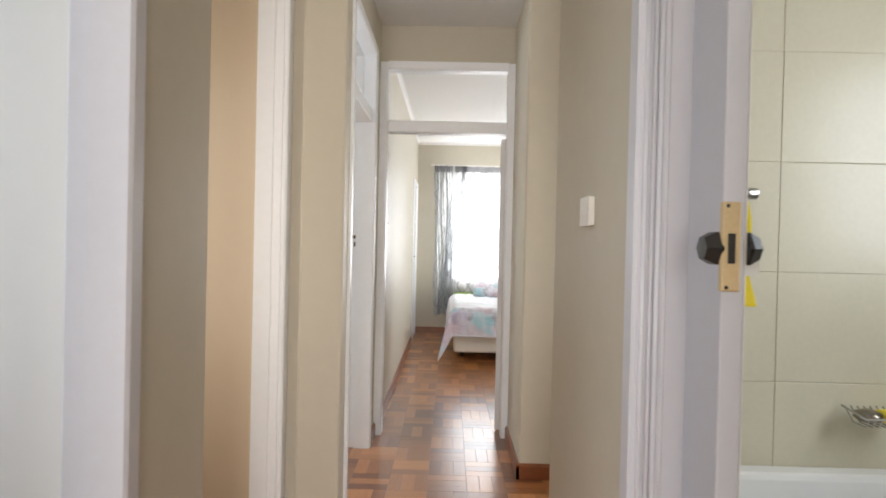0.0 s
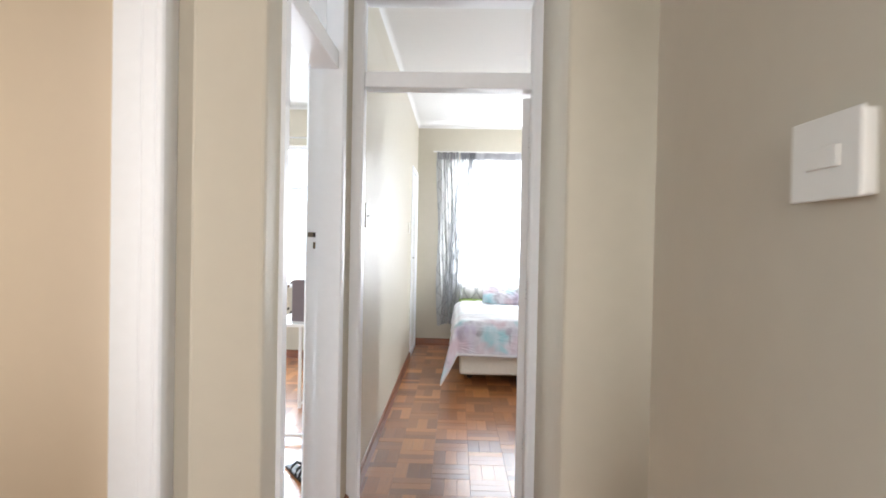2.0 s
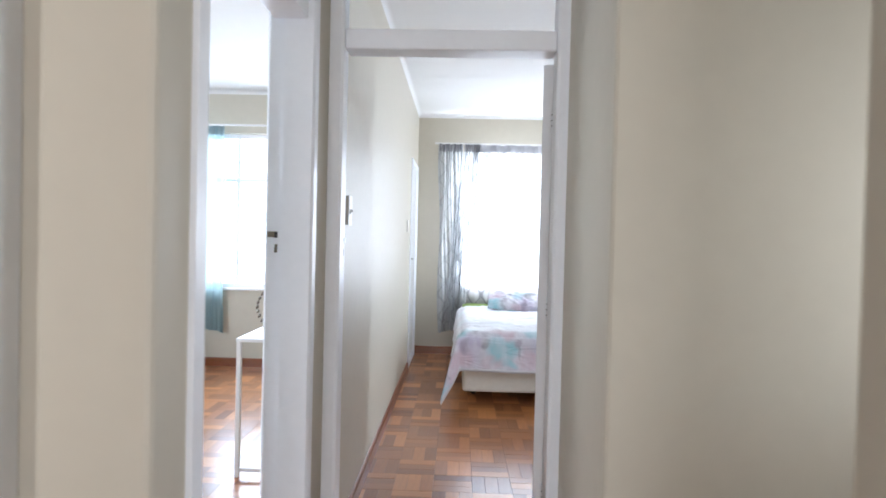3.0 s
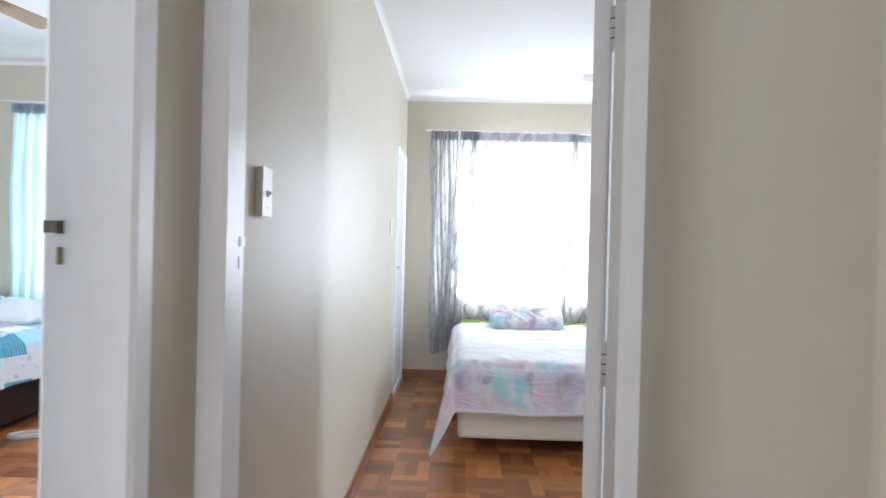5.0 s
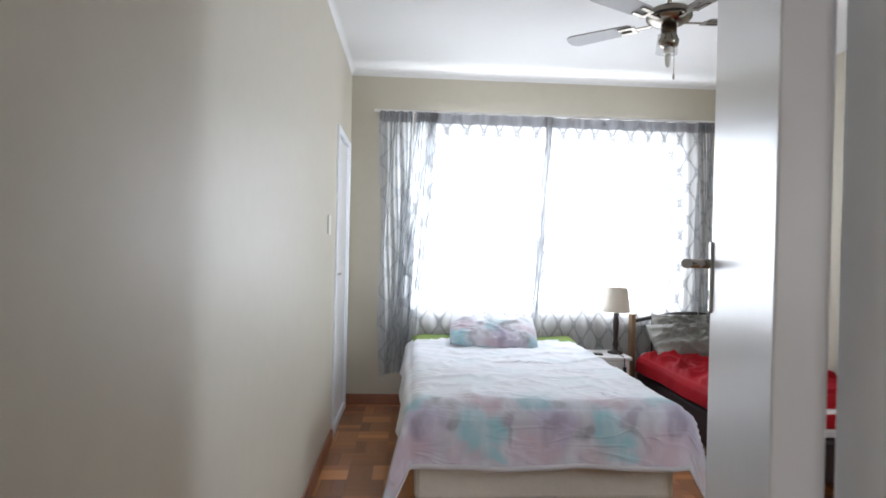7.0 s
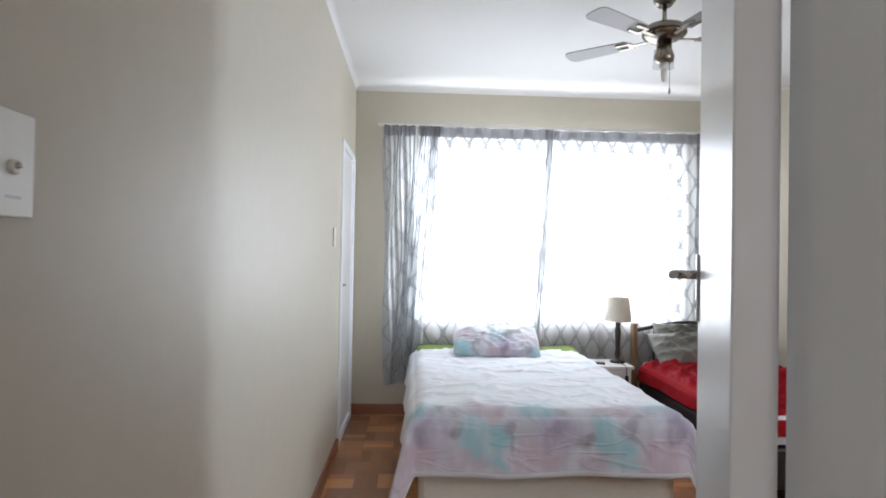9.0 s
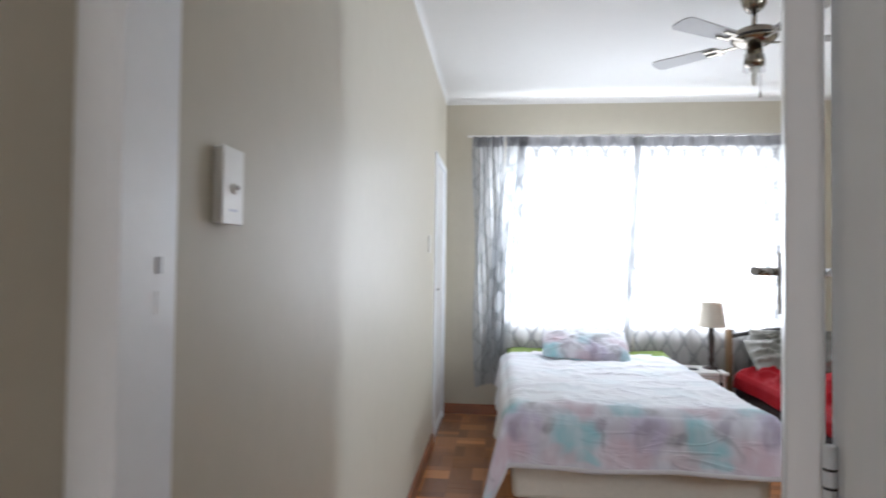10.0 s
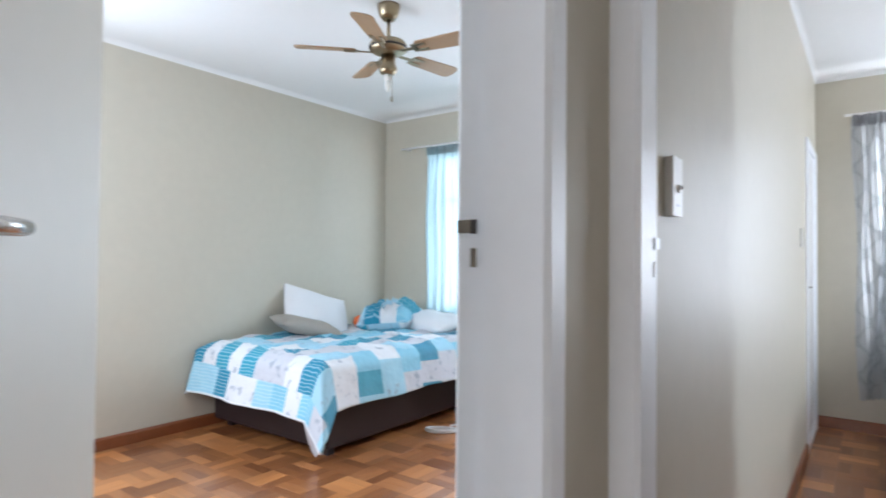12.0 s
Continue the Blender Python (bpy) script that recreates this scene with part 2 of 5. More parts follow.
def sheer(name, color, line, clear, lattice=True):
    """Thin curtain cloth: light shines through it, woven pattern denser."""
    m = bpy.data.materials.new(name)
    m.use_nodes = True
    n, l = m.node_tree.nodes, m.node_tree.links
    n.remove(n["Principled BSDF"])
    out = n["Material Output"]
    uv = n.new("ShaderNodeTexCoord")
    dif, tra, clr = n.new("ShaderNodeBsdfDiffuse"), n.new("ShaderNodeBsdfTranslucent"), n.new("ShaderNodeBsdfTransparent")
    col = n.new("ShaderNodeMixRGB")
    col.inputs[1].default_value, col.inputs[2].default_value = (*color, 1), (*line, 1)
    grain = n.new("ShaderNodeTexNoise")
    grain.inputs["Scale"].default_value = 90
    l.new(uv.outputs["UV"], grain.inputs["Vector"])
    fac = grain.outputs["Fac"]
    if lattice:
        pat = ogee(n, l, uv.outputs["UV"], 5.2, 3.9, 0.22)
        mixg = n.new("ShaderNodeMath")
        mixg.operation = "MULTIPLY"
        l.new(pat, mixg.inputs[0])
        brk = n.new("ShaderNodeMapRange")
        brk.inputs["From Min"].default_value, brk.inputs["From Max"].default_value = 0.35, 0.49
        l.new(grain.outputs["Fac"], brk.inputs["Value"])
        l.new(brk.outputs["Result"], mixg.inputs[1])
        fac = mixg.outputs[0]
    l.new(fac, col.inputs[0])
    face = n.new("ShaderNodeMixRGB")
    face.inputs[1].default_value = (*color, 1)
    face.inputs[2].default_value = (*[0.8 * a + 0.2 * c for a, c in zip(color, line)], 1)
    l.new(fac, face.inputs[0])
    l.new(face.outputs[0], dif.inputs["Color"])
    l.new(col.outputs[0], tra.inputs["Color"])
    a, c = n.new("ShaderNodeMixShader"), n.new("ShaderNodeMixShader")
    a.inputs[0].default_value = 0.55
    l.new(dif.outputs[0], a.inputs[1])
    l.new(tra.outputs[0], a.inputs[2])
    thin = n.new("ShaderNodeMapRange")
    thin.inputs["To Min"].default_value, thin.inputs["To Max"].default_value = clear, clear * 0.12
    l.new(fac, thin.inputs["Value"])
    l.new(thin.outputs["Result"], c.inputs[0])
    l.new(a.outputs[0], c.inputs[1])
    l.new(clr.outputs[0], c.inputs[2])
    l.new(c.outputs[0], out.inputs["Surface"])
    return m


GREYSHEER = sheer("grey_ogee_sheer", (0.56, 0.565, 0.57), (0.15, 0.155, 0.165), 0.13)
GREYFOLD = sheer("grey_curtain_stacked_fold", (0.58, 0.59, 0.60), (0.50, 0.51, 0.52), 0.25, False)
GREYDENSE = sheer("grey_ogee_sheer_gathered", (0.54, 0.555, 0.57), (0.28, 0.29, 0.30), 0.13)
GREYHEM = sheer("grey_curtain_heading", (0.37, 0.37, 0.385), (0.31, 0.31, 0.325), 0.03, False)
TEALHEM = sheer("teal_grey_curtain_heading", (0.30, 0.35, 0.36), (0.24, 0.29, 0.30), 0.02, False)
TEALSHEER = sheer("pale_teal_sheer", (0.29, 0.38, 0.395), (0.23, 0.315, 0.33), 0.07, False)


def floral():
    """White cotton printed with soft, washed-out blooms in teal, pink, mauve and grey."""
    m = bpy.data.materials.new("watercolour_floral_cotton")
    m.use_nodes = True
    n, l = m.node_tree.nodes, m.node_tree.links
    b = n["Principled BSDF"]
    b.inputs["Roughness"].default_value = 0.85
    uv = n.new("ShaderNodeTexCoord")
    sepuv = n.new("ShaderNodeSeparateXYZ")
    l.new(uv.outputs["UV"], sepuv.inputs[0])
    # glare put into the colour: the print grows faint towards the middle of the cloth
    glare_fade = n.new("ShaderNodeMapRange")
    glare_fade.interpolation_type = "SMOOTHSTEP"
    glare_fade.inputs["From Min"].default_value, glare_fade.inputs["From Max"].default_value = 0.28, 0.46
    glare_fade.inputs["To Min"].default_value, glare_fade.inputs["To Max"].default_value = 1.0, 0.12
    l.new(sepuv.outputs["Y"], glare_fade.inputs["Value"])
    base = n.new("ShaderNodeRGB")
    base.outputs[0].default_value = (0.78, 0.795, 0.83, 1)
    colour = base.outputs[0]
    # brushed petals in rows: the print repeats every 0.615 m across and 0.56 m along
    warp = n.new("ShaderNodeTexNoise")
    warp.inputs["Scale"].default_value, warp.inputs["Detail"].default_value = 7.0, 1.5
    l.new(uv.outputs["UV"], warp.inputs["Vector"])
    cen = n.new("ShaderNodeVectorMath")
    cen.operation = "MULTIPLY_ADD"
    cen.inputs[1].default_value, cen.inputs[2].default_value = (0.18, 0.18, 0), (-0.09, -0.09, 0)
    l.new(warp.outputs["Color"], cen.inputs[0])
    bend = n.new("ShaderNodeVectorMath")
    bend.operation = "ADD"
    l.new(uv.outputs["UV"], bend.inputs[0])
    l.new(cen.outputs["Vector"], bend.inputs[1])
    wash = n.new("ShaderNodeTexNoise")
    wash.inputs["Scale"].default_value, wash.inputs["Detail"].default_value = 8.0, 2.0
    brush = n.new("ShaderNodeMapping")
    brush.inputs["Scale"].default_value = (1.6, 0.9, 1.0)
    l.new(uv.outputs["UV"], brush.inputs["Vector"])
    l.new(brush.outputs["Vector"], wash.inputs["Vector"])
    wr = n.new("ShaderNodeMapRange")
    wr.inputs["From Min"].default_value, wr.inputs["From Max"].default_value = 0.34, 0.60
    wr.inputs["To Min"].default_value, wr.inputs["To Max"].default_value = 0.55, 1.0
    l.new(wash.outputs["Fac"], wr.inputs["Value"])
    GREY, TEAL, PINK, MAUVE, INK, LILAC = (0.50, 0.48, 0.54), (0.29, 0.53, 0.59), (0.54, 0.41, 0.47), (0.32, 0.28, 0.35), (0.18, 0.17, 0.21), (0.46, 0.41, 0.55)
    # the broad grey wash is print, made denser for the front drop's shade
    petals = ((GREY, 0.30, 0.14, 0.70, 0.42, 0, 0.95), (LILAC, -0.13, 0.20, 0.10, 0.13, 15, 0.75), (TEAL, 0.14, 0.17, 0.125, 0.115, -20, 0.90), (TEAL, 0.20, 0.05, 0.07, 0.03, 0, 0.7), (PINK, 0.395, 0.09, 0.14, 0.10, 10, 0.85), (PINK, 0.06, 0.06, 0.11, 0.05, 0, 0.6), (MAUVE, 0.255, 0.235, 0.06, 0.045, 30, 0.7), (MAUVE, 0.47, 0.20, 0.05, 0.075, -20, 0.8), (INK, 0.0, 0.19, 0.05, 0.04, 25, 0.6), (INK, 0.27, 0.15, 0.016, 0.08, 20, 0.4), (TEAL, 0.42, 0.40, 0.12, 0.11, 30, 0.9), (PINK, 0.12, 0.38, 0.15, 0.09, -25, 0.85), (LILAC, 0.27, 0.46, 0.13, 0.08, 10, 0.8), (INK, 0.53, 0.33, 0.05, 0.035, -30, 0.6))
    for rgb, u0, v0, ru, rv, deg, strength in petals:
        move = n.new("ShaderNodeVectorMath")
        move.operation = "SUBTRACT"
        move.inputs[1].default_value = (0.44 + u0 - 0.3075, v0 - 0.28, 0)
        l.new(bend.outputs["Vector"], move.inputs[0])
        rep = n.new("ShaderNodeVectorMath")
        rep.operation = "WRAP"
        rep.inputs[1].default_value, rep.inputs[2].default_value = (0.615, 0.56, 1), (0, 0, 0)
        l.new(move.outputs["Vector"], rep.inputs[0])
        mid = n.new("ShaderNodeVectorMath")
        mid.operation = "SUBTRACT"
        mid.inputs[1].default_value = (0.3075, 0.28, 0)
        l.new(rep.outputs["Vector"], mid.inputs[0])
        oval = n.new("ShaderNodeMapping")
        oval.vector_type = "TEXTURE"
        oval.inputs["Rotation"].default_value, oval.inputs["Scale"].default_value = (0, 0, radians(deg)), (ru, rv, 1)
        l.new(mid.outputs["Vector"], oval.inputs["Vector"])
        dist = n.new("ShaderNodeVectorMath")
        dist.operation = "LENGTH"
        l.new(oval.outputs["Vector"], dist.inputs[0])
        disc = n.new("ShaderNodeMapRange")
        disc.interpolation_type = "SMOOTHSTEP"
        disc.inputs["From Min"].default_value, disc.inputs["From Max"].default_value = 0.50, 1.25
        disc.inputs["To Min"].default_value, disc.inputs["To Max"].default_value = strength, 0.0
        l.new(dist.outputs["Value"], disc.inputs["Value"])
        a, c = n.new("ShaderNodeMath"), n.new("ShaderNodeMath")
        a.operation = c.operation = "MULTIPLY"
        l.new(disc.outputs[0], a.inputs[0])
        l.new(wr.outputs[0], a.inputs[1])
        l.new(a.outputs[0], c.inputs[0])
        l.new(glare_fade.outputs[0], c.inputs[1])
        mix = n.new("ShaderNodeMixRGB")
        l.new(c.outputs[0], mix.inputs[0])
        l.new(colour, mix.inputs[1])
        mix.inputs[2].default_value = (*rgb, 1)
        colour = mix.outputs[0]
    l.new(colour, b.inputs["Base Color"])
    # creases from sleeping and folding
    turn = n.new("ShaderNodeMapping")
    turn.inputs["Rotation"].default_value = (0, 0, radians(28))
    turn.inputs["Scale"].default_value = (1.6, 5.0, 1.0)
    l.new(uv.outputs["UV"], turn.inputs["Vector"])
    crease = n.new("ShaderNodeTexNoise")
    crease.inputs["Scale"].default_value, crease.inputs["Detail"].default_value = 1.7, 2.5
    crease.inputs["Distortion"].default_value = 0.6
    l.new(turn.outputs["Vector"], crease.inputs["Vector"])
    sub, ab, rid = n.new("ShaderNodeMath"), n.new("ShaderNodeMath"), n.new("ShaderNodeMapRange")
    sub.operation, ab.operation = "SUBTRACT", "ABSOLUTE"
    sub.inputs[1].default_value = 0.5
    l.new(crease.outputs["Fac"], sub.inputs[0])
    l.new(sub.outputs[0], ab.inputs[0])
    l.new(ab.outputs[0], rid.inputs["Value"])
    rid.inputs["From Min"].default_value, rid.inputs["From Max"].default_value = 0.0, 0.055
    rid.inputs["To Min"].default_value, rid.inputs["To Max"].default_value = 1.0, 0.0
    bp = n.new("ShaderNodeBump")
    bp.inputs["Strength"].default_value, bp.inputs["Distance"].default_value = 0.5, 0.010
    gap, gr, gm = n.new("ShaderNodeTexNoise"), n.new("ShaderNodeMapRange"), n.new("ShaderNodeMath")
    gap.inputs["Scale"].default_value = 4.5
    gr.inputs["From Min"].default_value, gr.inputs["From Max"].default_value = 0.42, 0.62
    gm.operation = "MULTIPLY"
    l.new(uv.outputs["UV"], gap.inputs["Vector"])
    l.new(gap.outputs["Fac"], gr.inputs["Value"])
    l.new(rid.outputs[0], gm.inputs[0])
    l.new(gr.outputs[0], gm.inputs[1])
    l.new(gm.outputs[0], bp.inputs["Height"])
    l.new(bp.outputs["Normal"], b.inputs["Normal"])
    return m


def patchwork():
    """Patches in teal, sky blue, white and dove grey with line drawings."""
    m = bpy.data.materials.new("teal_patchwork_cotton")
    m.use_nodes = True
    n, l = m.node_tree.nodes, m.node_tree.links
    b = n["Principled BSDF"]
    b.inputs["Roughness"].default_value = 0.85
    uv = n.new("ShaderNodeTexCoord")
    sc = n.new("ShaderNodeVectorMath")
    sc.operation = "MULTIPLY"
    sc.inputs[1].default_value = (6.4, 4.6, 1)
    skew = n.new("ShaderNodeMapping")
    skew.inputs["Rotation"].default_value = (0, 0, radians(3))
    l.new(uv.outputs["UV"], skew.inputs["Vector"])
    l.new(skew.outputs["Vector"], sc.inputs[0])
    # each row of patches is shifted against the one before
    rows = n.new("ShaderNodeVectorMath")
    rows.operation = "FLOOR"
    l.new(sc.outputs["Vector"], rows.inputs[0])
    sepr = n.new("ShaderNodeSeparateXYZ")
    l.new(rows.outputs["Vector"], sepr.inputs[0])
    jog = n.new("ShaderNodeMath")
    jog.operation = "MULTIPLY"
    jog.inputs[1].default_value = 0.37
    l.new(sepr.outputs["Y"], jog.inputs[0])
    offs = n.new("ShaderNodeCombineXYZ")
    l.new(jog.outputs[0], offs.inputs["X"])
    laid = n.new("ShaderNodeVectorMath")
    laid.operation = "ADD"
    l.new(sc.outputs["Vector"], laid.inputs[0])
    l.new(offs.outputs["Vector"], laid.inputs[1])
    fl = n.new("ShaderNodeVectorMath")
    fl.operation = "FLOOR"
    l.new(laid.outputs["Vector"], fl.inputs[0])
    wn_ = n.new("ShaderNodeTexWhiteNoise")
    wn_.noise_dimensions = "2D"
    l.new(fl.outputs["Vector"], wn_.inputs["Vector"])
    tones = []
    for cols in ([(0.03, 0.24, 0.38), (0.25, 0.55, 0.70), (0.05, 0.33, 0.47), (0.36, 0.62, 0.75)], [(0.76, 0.77, 0.80), (0.60, 0.61, 0.66), (0.76, 0.77, 0.80), (0.40, 0.63, 0.75)]):
        ramp = n.new("ShaderNodeValToRGB")
        ramp.color_ramp.interpolation = "CONSTANT"
        e = ramp.color_ramp.elements
        e[0].color, e[1].position, e[1].color = (*cols[0], 1), 0.30, (*cols[1], 1)
        for i, c in enumerate(cols[2:]):
            e.new(0.55 + i * 0.25).color = (*c, 1)
        l.new(wn_.outputs["Value"], ramp.inputs["Fac"])
        tones.append(ramp.outputs["Color"])
    ink = n.new("ShaderNodeTexNoise")
    ink.inputs["Scale"].default_value, ink.inputs["Detail"].default_value = 16, 5
    l.new(uv.outputs["UV"], ink.inputs["Vector"])
    lines = n.new("ShaderNodeTexWave")
    lines.bands_direction = "Y"
    lines.inputs["Scale"].default_value, lines.inputs["Distortion"].default_value = 14, 3.0
    l.new(uv.outputs["UV"], lines.inputs["Vector"])
    # pale script lines on the blue patches, grey sketches on the white ones
    inked = []
    for tone, source, lo, hi, most, rgb in ((tones[0], lines.outputs["Fac"], 0.72, 0.95, 0.45, (0.62, 0.78, 0.86)), (tones[1], ink.outputs["Fac"], 0.58, 0.66, 0.7, (0.30, 0.35, 0.43))):
        ir = n.new("ShaderNodeMapRange")
        ir.inputs["From Min"].default_value, ir.inputs["From Max"].default_value, ir.inputs["To Max"].default_value = lo, hi, most
        l.new(source, ir.inputs["Value"])
        mx = n.new("ShaderNodeMixRGB")
        mx.inputs[2].default_value = (*rgb, 1)
        l.new(ir.outputs["Result"], mx.inputs[0])
        l.new(tone, mx.inputs[1])
        inked.append(mx.outputs[0])
    again = n.new("ShaderNodeVectorMath")
    again.operation = "ADD"
    again.inputs[1].default_value = (31.0, 17.0, 0)
    l.new(fl.outputs["Vector"], again.inputs[0])
    wn2 = n.new("ShaderNodeTexWhiteNoise")
    wn2.noise_dimensions = "2D"
    l.new(again.outputs["Vector"], wn2.inputs["Vector"])
    sepf, par, odd = n.new("ShaderNodeSeparateXYZ"), n.new("ShaderNodeMath"), n.new("ShaderNodeMath")
    l.new(fl.outputs["Vector"], sepf.inputs[0])
    par.operation, odd.operation = "FLOORED_MODULO", "MULTIPLY_ADD"
    par.inputs[1].default_value = 2.0
    l.new(sepf.outputs["X"], par.inputs[0])
    odd.inputs[1].default_value = 0.55
    l.new(par.outputs[0], odd.inputs[0])
    l.new(wn2.outputs["Value"], odd.inputs[2])
    check = n.new("ShaderNodeMath")
    check.operation = "GREATER_THAN"
    check.inputs[1].default_value = 0.78
    l.new(odd.outputs[0], check.inputs[0])
    pick = n.new("ShaderNodeMixRGB")
    l.new(check.outputs[0], pick.inputs[0])
    l.new(inked[0], pick.inputs[1])
    l.new(inked[1], pick.inputs[2])
    l.new(pick.outputs[0], b.inputs["Base Color"])
    bn, bp = n.new("ShaderNodeTexNoise"), n.new("ShaderNodeBump")
    bn.inputs["Scale"].default_value = 9
    bp.inputs["Strength"].default_value, bp.inputs["Distance"].default_value = 0.5, 0.03
    l.new(uv.outputs["UV"], bn.inputs["Vector"])
    l.new(bn.outputs["Fac"], bp.inputs["Height"])
    l.new(bp.outputs["Normal"], b.inputs["Normal"])
    return m


FLORAL, PATCH = floral(), patchwork()


# ---- shaping helpers ----
def part(name, bm, material, parent=None, label=""):
    me = bpy.data.meshes.new(name)
    bm.to_mesh(me)
    bm.free()
    me.materials.append(material)
    ob = new(name, me)
    if parent is not None:
        ob.parent = parent
    if label:
        tagged(ob, label)
    return ob


def thing(name, label, category, group="", kind="", at=None):
    ob = new(name)
    ob.empty_display_size = 0.05
    if at is not None:
        ob.matrix_basis = at
    return tagged(ob, label, category, group, kind)


def add_box(bm, x0, x1, y0, y1, z0, z1, bev=0.0, m=None):
    r = bmesh.ops.create_cube(bm, size=1.0)
    vs = r["verts"]
    t = Matrix.Translation(((x0 + x1) / 2, (y0 + y1) / 2, (z0 + z1) / 2)) @ Matrix.Diagonal((abs(x1 - x0), abs(y1 - y0), abs(z1 - z0), 1))
    bmesh.ops.transform(bm, matrix=t, verts=vs)
    if bev:
        es = list({e for v in vs for e in v.link_edges})
        vs = list({v for f in bmesh.ops.bevel(bm, geom=es, offset=bev, segments=2, profile=0.5, affect="EDGES")["faces"] for v in f.verts} | {v for v in vs if v.is_valid})
    if m is not None:
        bmesh.ops.transform(bm, matrix=m, verts=vs)
    return vs


def box(x0, x1, y0, y1, z0, z1, bev=0.0, m=None):
    bm = bmesh.new()
    add_box(bm, x0, x1, y0, y1, z0, z1, bev, m)
    return bm


def lathe(profile, m=None, seg=28):
    """A turned shape from (radius, height) pairs."""
    bm = bmesh.new()
    rings = []
    for r, z in profile:
        rings.append([bm.verts.new((r * math.cos(2 * math.pi * i / seg), r * math.sin(2 * math.pi * i / seg), z)) for i in range(seg)])
    for a, b in zip(rings, rings[1:]):
        for i in range(seg):
            f = bm.faces.new((a[i], a[(i + 1) % seg], b[(i + 1) % seg], b[i]))
            f.smooth = True
    bm.faces.new(list(reversed(rings[0])))
    bm.faces.new(rings[-1])
    bmesh.ops.recalc_face_normals(bm, faces=bm.faces)
    if m is not None:
        bmesh.ops.transform(bm, matrix=m, verts=bm.verts)
    return bm


def tube(points, radius, seg=10):
    """A round rod along a line of points."""
    bm = bmesh.new()
    pts = [Vector(p) for p in points]
    rings = []
    for i, p in enumerate(pts):
        d = (pts[min(i + 1, len(pts) - 1)] - pts[max(i - 1, 0)]).normalized()
        u = d.cross(Vector((0, 0, 1)) if abs(d.z) < 0.9 else Vector((1, 0, 0))).normalized()
        w = d.cross(u)
        rings.append([bm.verts.new(p + radius * (math.cos(2 * math.pi * k / seg) * u + math.sin(2 * math.pi * k / seg) * w)) for k in range(seg)])
    for a, b in zip(rings, rings[1:]):
        for k in range(seg):
            bm.faces.new((a[k], a[(k + 1) % seg], b[(k + 1) % seg], b[k])).smooth = True
    bm.faces.new(rings[0])
    bm.faces.new(rings[-1])
    bmesh.ops.recalc_face_normals(bm, faces=bm.faces)
    return bm


def prism(poly, z0, z1, m=None):
    """A plan outline carried up from z0 to z1."""
    bm = bmesh.new()
    lo = [bm.verts.new((x, y, z0)) for x, y in poly]
    hi = [bm.verts.new((x, y, z1)) for x, y in poly]
    k = len(poly)
    for i in range(k):
        bm.faces.new((lo[i], lo[(i + 1) % k], hi[(i + 1) % k], hi[i]))
    bm.faces.new(list(reversed(lo)))
    bm.faces.new(hi)
    bmesh.ops.recalc_face_normals(bm, faces=bm.faces)
    if m is not None:
        bmesh.ops.transform(bm, matrix=m, verts=bm.verts)
    return bm


def sheet(nu, nv, place, uvs, thick=0.0):
    """A cloth: place(i/nu, j/nv) gives each point, uvs its print."""
    bm = bmesh.new()
    layer = bm.loops.layers.uv.new("UVMap")
    grid = [[bm.verts.new(place(i / nu, j / nv)) for j in range(nv + 1)] for i in range(nu + 1)]
    for i in range(nu):
        for j in range(nv):
            f = bm.faces.new((grid[i][j], grid[i + 1][j], grid[i + 1][j + 1], grid[i][j + 1]))
            f.smooth = True
            for loop, (a, b) in zip(f.loops, ((i, j), (i + 1, j), (i + 1, j + 1), (i, j + 1))):
                loop[layer].uv = uvs(a / nu, b / nv)
    return bm


def thicken(ob, depth):
    s = ob.modifiers.new("thickness", "SOLIDIFY")
    s.thickness, s.offset = depth, 0
    return ob


def structure(name, bm, material, label, category):
    return tagged(part(name, bm, material), label, category, kind="structure")


def boxes(*rows):
    bm = bmesh.new()
    for r in rows:
        add_box(bm, *r)
    return bm


# ---- the shell: walls, floors' base, ceilings ----
H = 2.74          # ceiling
XL, XR = -0.155, 0.735   # corridor sides
YD = 3.64         # front of the wall with the end door
YB = 8.10         # bedroom window wall
WT = 0.14         # wall thickness
WD = 0.130        # thickness of the wall with the end door
HEAD = 2.45       # top of the door openings with fanlight

# corridor, near part
structure("wall_hall_left", boxes((-0.555, -0.415, -1.2, 0.26, 0, H), (-0.555, -0.415, 0.26, 1.12, HEAD, H), (-0.555, -0.415, 1.12, 1.555, -0.02, H + 0.02, 0.013)), WALL, "cream gloss painted hall wall with an open doorway", "wall")
structure("wall_hall_right", boxes((XR + 0.004, 0.86, 1.03, 2.04, -0.02, H + 0.02, 0.012), (XR + 0.004, 0.86, 0.25, 1.03, HEAD - 0.3, H), (XR + 0.004, 0.86, -1.2, 0.25, 0, H)), WALL, "cream gloss painted hall wall beside the bathroom", "wall")
# side lobby on the left with its cross wall; the near opening is added for a lamp
structure("wall_lobby_cross", boxes((-0.355, XL, 2.40, 2.575, -0.02, H + 0.02, 0.012), (-1.50, -0.355, 2.44, 2.56, 0, H), (-1.64, -1.50, 1.40, 2.56, 0, H), (-1.50, -0.555, 1.40, 1.555, 0, 0.55), (-1.50, -0.555, 1.40, 1.555, 2.3, H), (-1.50, -1.35, 1.40, 1.555, 0.55, 2.3), (-0.75, -0.555, 1.40, 1.555, 0.55, 2.3)), WALL, "cream painted walls of the side lobby", "wall")
